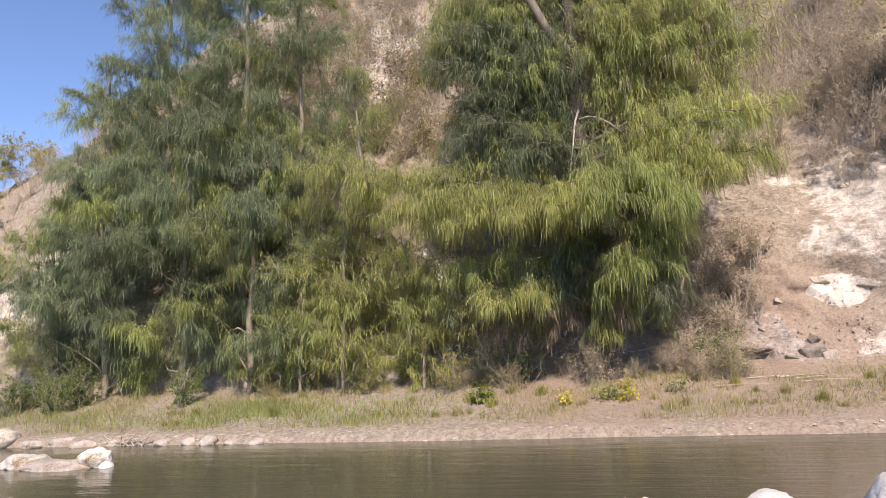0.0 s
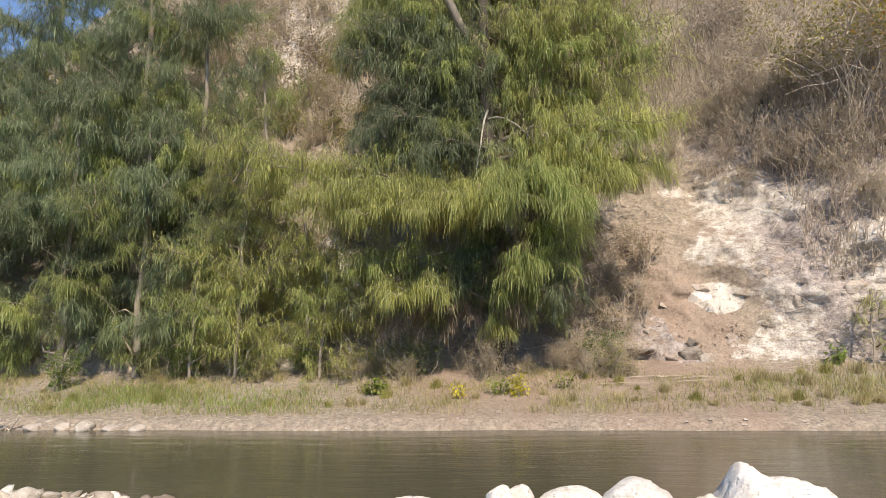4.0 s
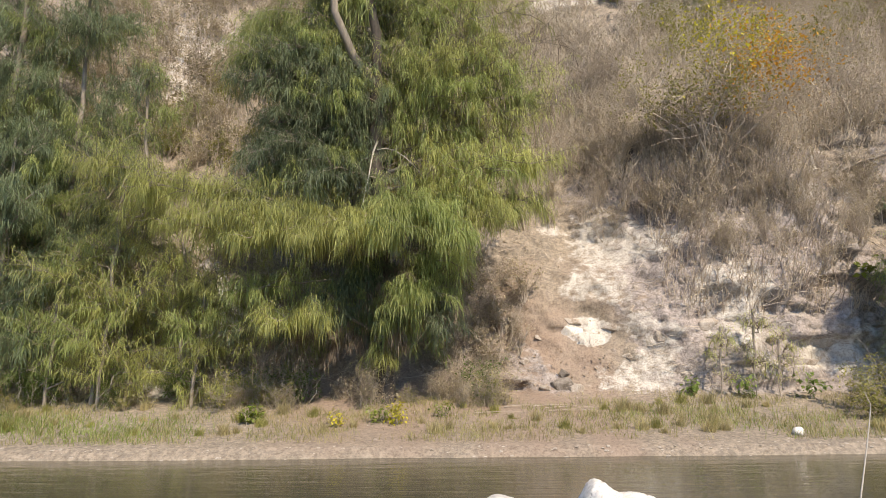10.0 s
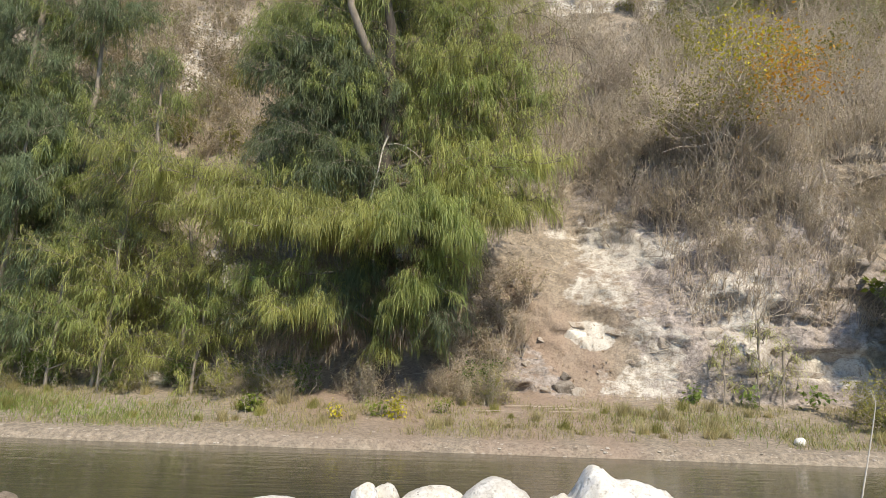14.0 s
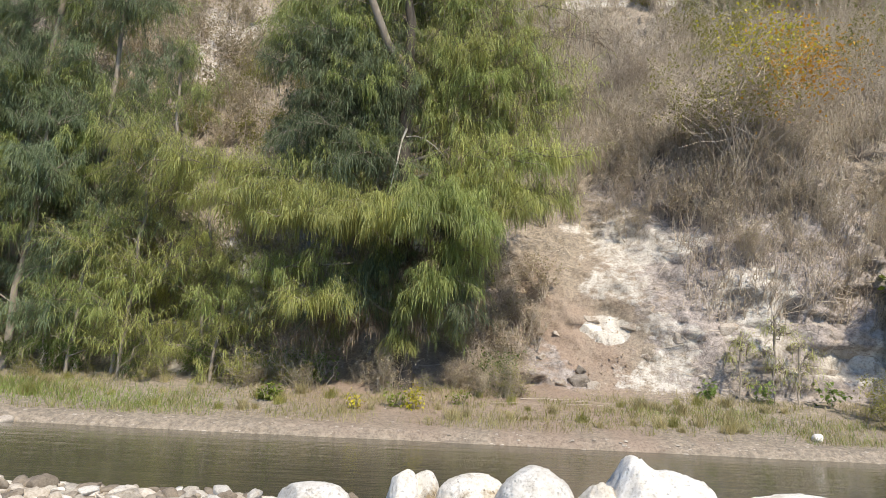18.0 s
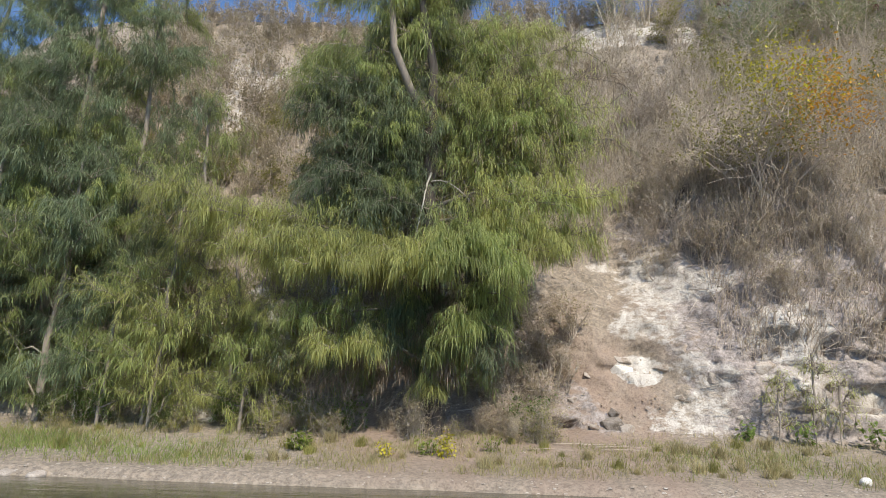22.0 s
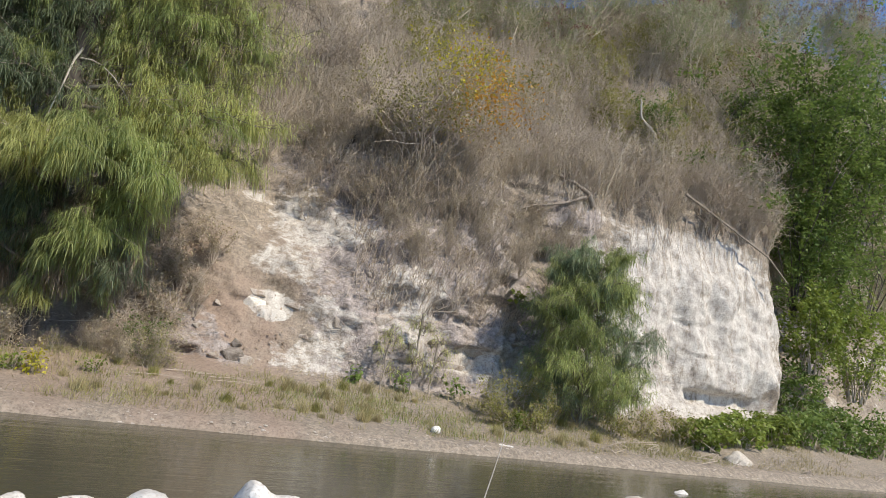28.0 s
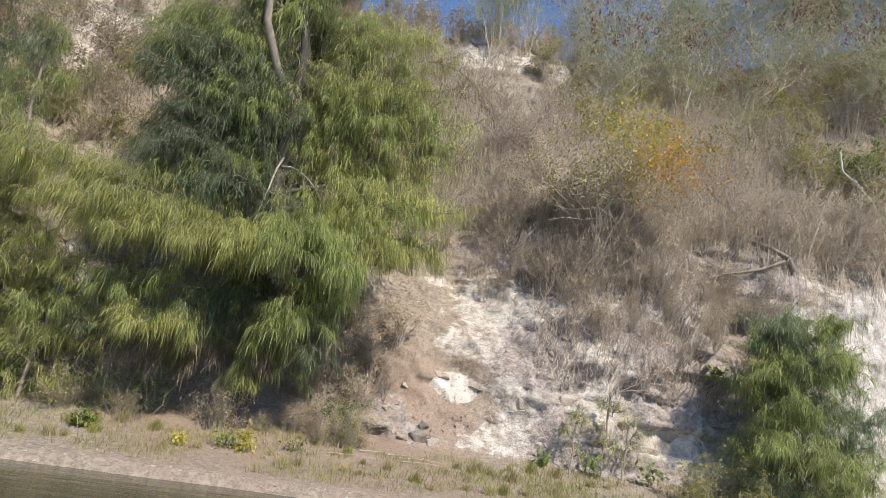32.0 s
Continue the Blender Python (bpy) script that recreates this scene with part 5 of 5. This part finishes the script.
rock("boulder", "brown flat rock just above the water", PEBBLE, 8.6, 9.4, 0.6, 0.4, -0.12, 0.07, 27, 0, 0.12, 0.05, 3, ISLE)
rock("boulder", "small pale rock just above the water", BOULDER, 10.4, 10.2, 0.35, 0.2, -0.12, 0.07, 28, 0, 0.12, 0.05, 3, ISLE)
rock("boulder", "rough pale boulder on the near shore", BOULDER_STAINED, 9.2, 6.9, 1.0, 0.7, -0.1, 0.36, 29, 0, 0.12, 0.1, 4, ISLE)
for i, (x, w, h) in enumerate(((-13.3, 0.7, 0.2), (-12.6, 0.9, 0.24), (-11.9, 0.8, 0.18), (-11.2, 0.6, 0.16), (-9.9, 0.5, 0.16), (-9.3, 0.6, 0.18), (-8.8, 0.5, 0.24), (-8.3, 0.8, 0.14), (-7.7, 0.4, 0.14))):
    rock("stone", "pale flat stone along the far waterline", LEDGE if i % 3 else PEBBLE, x, 12.35 + 0.15 * (i % 2), 0.8 * w, 0.4, -0.1, 0.75 * h, 30 + i, 15 * i, 0.14, 0.06, 3, "stones along the far waterline")
rock("stone", "round white stone on the far bank", BOULDER, 6.55, 13.1, 0.2, 0.18, float(bank_z(6.55, 13.1)) - 0.03, float(bank_z(6.55, 13.1)) + 0.14, 45, 0, 0.08, 0, 3, "stones on the far bank")
rock("stone", "long white stone at the far waterline", BOULDER, 8.05, 12.75, 0.62, 0.3, -0.02, 0.2, 46, -15, 0.14, 0.1, 3, "stones on the far bank")
BROKEN = stone_material("dark_broken_rock", (0.14, 0.12, 0.10), (0.34, 0.30, 0.26), (0.08, 0.065, 0.05), 0.5)
# loose pieces of limestone on the slope and its foot
def block(x, z, w, h, seed, mat):
    """An angular broken block, half sunk in the slope."""
    r = np.random.default_rng(seed)
    bm = bmesh.new()
    p = r.uniform(-0.5, 0.5, (22, 3)) * np.array([1, 1, 1.0])
    p /= np.maximum(1.0, (np.abs(p / 0.5) ** 3).sum(1) ** (1 / 3))[:, None]
    for q in p:
        bm.verts.new(q)
    hull = bmesh.ops.convex_hull(bm, input=bm.verts[:])
    bmesh.ops.delete(bm, geom=[g for g in hull["geom_interior"] if isinstance(g, bmesh.types.BMVert)], context="VERTS")
    bmesh.ops.bevel(bm, geom=bm.edges[:], offset=0.02, segments=1, affect="EDGES")
    me = bpy.data.meshes.new("limestone_block")
    bm.to_mesh(me)
    bm.free()
    me.materials.append(mat)
    me.transform(Matrix.Diagonal((w, 0.6, h, 1)))
    ob = new("limestone_block", me)
    ob.matrix_basis = pose(x, float(hill_y(x, z)) + (0.16 if x < 5 else 0.24), z, 0, r.normal(0, 9), 0)
    return tagged(ob, "pale broken limestone block set in the slope", "rock", "limestone blocks")


for i, (x, z, w, h) in enumerate(((3.85, 1.95, 1.15, 0.62), (3.3, 2.2, 0.75, 0.5), (3.35, 2.5, 0.6, 0.22), (2.9, 0.95, 0.7, 0.5), (3.25, 0.85, 0.5, 0.4), (1.45, 1.05, 0.9, 0.4), (2.45, 0.9, 0.4, 0.3), (9.6, 2.0, 1.8, 0.5), (11.2, 1.7, 2.0, 0.7), (8.2, 2.1, 1.2, 0.5), (6.6, 2.4, 0.9, 0.5), (-6.6, 1.25, 0.5, 0.5), (-6.4, 1.8, 0.45, 0.4), (3.0, 1.25, 0.35, 0.3), (4.5, 1.6, 0.4, 0.3), (5.4, 2.1, 0.6, 0.4), (7.4, 1.3, 0.8, 0.5), (5.9, 1.2, 0.5, 0.35), (12.6, 2.2, 1.2, 0.7), (13.9, 1.5, 0.9, 0.5), (10.2, 3.4, 0.9, 0.35), (9.0, 4.2, 0.7, 0.3), (4.3, 2.35, 0.5, 0.35), (4.75, 2.75, 0.4, 0.3), (5.2, 3.3, 0.6, 0.3), (6.2, 3.4, 0.6, 0.35), (7.0, 2.9, 0.5, 0.4), (10.6, 2.35, 1.1, 0.3), (11.9, 2.5, 0.9, 0.35), (8.6, 1.4, 0.9, 0.4), (9.7, 1.3, 0.7, 0.4), (2.1, 1.5, 0.3, 0.2), (2.5, 2.1, 0.25, 0.2), (1.9, 2.6, 0.25, 0.16))):
    block(x, z, w, h, 50 + i, PEBBLE_WHITE if i in (0, 1) else BROKEN if i in (3, 13) else LEDGE)

# pebble bar
kinds = []
for i in range(14):
    me = rock_mesh("pebble", 80 + i, 3, 0.13, 0.04, 3 + i % 6, i % 4, 0.1)
    me.materials.append((PEBBLE, PEBBLE_WHITE, PEBBLE, PEBBLE_BROWN, PEBBLE, PEBBLE_WHITE, PEBBLE_BROWN)[i % 7])
    kinds.append(me)


def pebble(x, y, w, h, low):
    ob = new("pebble", kinds[int(rng.integers(14))])
    ob.matrix_basis = pose(x, y, low + h / 2, rng.normal(0, 14), rng.normal(0, 14), 360 * rng.random()) @ Matrix.Diagonal((w, w * (0.55 + 0.45 * rng.random()), h, 1))
    tagged(ob, "rounded pale river stone on the pebble bar", "stone", "river stones on the bar")


for (x, y, w, top) in ((-3.73, 6.75, 0.27, 0.3), (-3.43, 6.75, 0.21, 0.22), (-2.91, 6.75, 0.39, 0.19), (-2.55, 6.75, 0.27, 0.23), (-2.23, 6.75, 0.3, 0.1), (-2.04, 6.75, 0.21, 0.24), (-1.8, 6.75, 0.19, 0.26), (-0.89, 6.57, 0.15, 0.24), (-0.83, 6.36, 0.25, 0.17), (-6.25, 6.75, 0.3, 0.31), (-5.97, 6.75, 0.2, 0.29), (-5.22, 6.75, 0.32, 0.29), (-4.93, 6.75, 0.2, 0.21), (-3.64, 6.75, 0.2, 0.21), (-2.09, 6.75, 0.2, 0.28)):
    top = top - 0.06 if -4.3 < x < -1.5 else top
    h = min(top + 0.06, 0.7 * w)
    pebble(x, y, w, h, top - h)
for i in range(255):
    x = -8.5 + 8.2 * rng.random() if i % 4 else -0.5 + 5.5 * rng.random()
    y = float(bar_middle(x)) + 0.24 * rng.normal()
    w = 0.07 + 0.24 * rng.random() ** 2.6
    z = float(bank_z(x, y))
    if z > -0.03:
        pebble(x, y, w, w * (0.3 + 0.35 * rng.random()), z - 0.03)
# a few stones standing in the shallow water before the bar
for i in range(16):
    x = -5 + 4.6 * rng.random()
    y = float(bar_middle(x)) - 0.55 - 0.35 * rng.random()
    w = 0.12 + 0.16 * rng.random()
    pebble(x, y, w, 0.32 + 0.05 * rng.random(), -0.29)
small = [np.array([v.co[:] for v in rock_mesh("cobble", 120 + i, 2, 0.16, 0.05, 5).vertices]) for i in range(8)]
ball = bmesh.new()
bmesh.ops.create_icosphere(ball, subdivisions=2, radius=0.5)
bf = np.array([[v.index for v in f.verts] for f in ball.faces])
ball.free()
gx = np.concatenate([-8.8 + 8.6 * rng.random(1100), -0.3 + 5 * rng.random(420)])
gy = bar_middle(gx) + 0.3 * rng.normal(size=len(gx))
gz = bank_z(gx, gy)
gx, gy, gz = gx[gz > 0.0], gy[gz > 0.0], gz[gz > 0.0]
n = len(gx)
s = 0.05 + 0.13 * rng.random(n) ** 1.8
turn = rng.random(n) * 6.28
v = np.stack([small[i % 8] for i in range(n)]) * s[:, None, None] * np.stack([1.2 + 0.4 * rng.random(n), 0.8 + 0.4 * rng.random(n), 0.45 + 0.35 * rng.random(n)], 1)[:, None]
v = np.stack([v[..., 0] * np.cos(turn)[:, None] - v[..., 1] * np.sin(turn)[:, None], v[..., 0] * np.sin(turn)[:, None] + v[..., 1] * np.cos(turn)[:, None], v[..., 2] + v[..., 0] * rng.normal(0, 0.3, n)[:, None]], -1)
v = v + np.stack([gx, gy, gz + 0.1 * s], 1)[:, None]
cobbles = shape("cobbles", v.reshape(-1, 3), [(bf[None] + np.arange(n)[:, None, None] * len(small[0])).reshape(-1, 3)], COBBLE, None, True)
tagged(cobbles, "heaped small river cobbles between the larger stones", "gravel", kind="stuff")
n = 9000
gx = -9 + 15 * rng.random(n)
gy = bar_middle(gx) + 0.33 * rng.normal(size=n)
gz = bank_z(gx, gy)
bits = np.stack([gx, gy, gz], 1)[gz > -0.03]
n = len(bits)
cube = np.array([(-1, -1, -.5), (1, -1, -.6), (1, 1, -.5), (-1, 1, -.6), (-.6, -.7, .7), (.7, -.6, .6), (.6, .7, .7), (-.7, .6, .6)]) * 0.5
s = 0.02 + 0.07 * rng.random(n) ** 2
v = (bits[:, None] + (cube[None] + rng.normal(0, 0.08, (n, 8, 3))) * s[:, None, None] * np.array([1, 1, 0.7])).reshape(-1, 3)
o = np.arange(n)[:, None] * 8
gravel = shape("gravel", v, [np.concatenate([o + np.array([q]) for q in ((0, 1, 5, 4), (1, 2, 6, 5), (2, 3, 7, 6), (3, 0, 4, 7), (4, 5, 6, 7))])], COBBLE)
tagged(gravel, "small pale gravel between the river stones", "gravel", kind="stuff")
# small stones on the far bank and along its waterline
n = 1300
gx = -16 + 34 * rng.random(n)
gy = np.where(rng.random(n) < 0.6, SHORE + 0.15 + 0.12 * rng.normal(size=n), SHORE + 4 * rng.random(n))
bits = np.stack([gx, gy, bank_z(gx, gy)], 1)
s = 0.012 + 0.045 * rng.random(n) ** 4
v = (bits[:, None] + (cube[None] + rng.normal(0, 0.08, (n, 8, 3))) * s[:, None, None] * np.array([1.4, 1, 0.6])).reshape(-1, 3)
o = np.arange(n)[:, None] * 8
chips = shape("stone_chips", v, [np.concatenate([o + np.array([q]) for q in ((0, 1, 5, 4), (1, 2, 6, 5), (2, 3, 7, 6), (3, 0, 4, 7), (4, 5, 6, 7))])], LEDGE)
tagged(chips, "small pale stone chips on the sandy bank", "gravel", kind="stuff")

# twigs near the water
stick("standing_twig", "thin pale dry twig standing among the near boulders", [(3.25, 5.8, 0.1), (3.36, 5.8, 0.65), (3.44, 5.8, 1.0), (3.5, 5.8, 1.3), (3.46, 5.8, 1.4)], 0.0075, 0.003, PALE_WOOD, "twig")
stick("standing_twig", "thin pale dry twig standing among the near boulders", [(3.72, 5.9, 0.1), (3.7, 5.9, 0.5), (3.66, 5.9, 0.7)], 0.007, 0.003, PALE_WOOD, "twig")
for i in range(9):
    x = -11.2 + 0.9 * rng.random()
    stick("driftwood_twig", "thin bare driftwood twig at the waterline", [(x, 12.3, 0.0), (x + rng.normal(0, 0.3), 12.25, 0.18 + 0.1 * rng.random()), (x + rng.normal(0, 0.5), 12.2, 0.05 + 0.25 * rng.random())], 0.014, 0.005, TWIG, "twig")["group"] = "driftwood twigs"
for i in range(26):
    x = 11 + 12 * rng.random()
    y = 12.6 + 0.9 * rng.random()
    z = float(bank_z(x, y))
    stick("driftwood_twig", "thin bare driftwood twig on the bank", [(x, y, z), (x + rng.normal(0, 0.3), y, z + 0.15), (x + rng.normal(0, 0.6), y - 0.1, z + 0.1 + 0.3 * rng.random())], 0.014, 0.005, TWIG, "twig")["group"] = "driftwood twigs"
for i in range(5):
    x = -0.5 + 5 * rng.random()
    y = 14.6 + 1.2 * rng.random()
    z = float(bank_z(x, y)) + 0.02
    a = rng.normal(0, 0.4)
    stick("fallen_stick", "dry stick lying on the sandy bank", [(x, y, z), (x + 0.5, y + 0.1 * a, z + 0.03), (x + 1.0, y + 0.25 * a, z + 0.01)], 0.011, 0.005, TWIG, "stick")["group"] = "sticks on the bank"
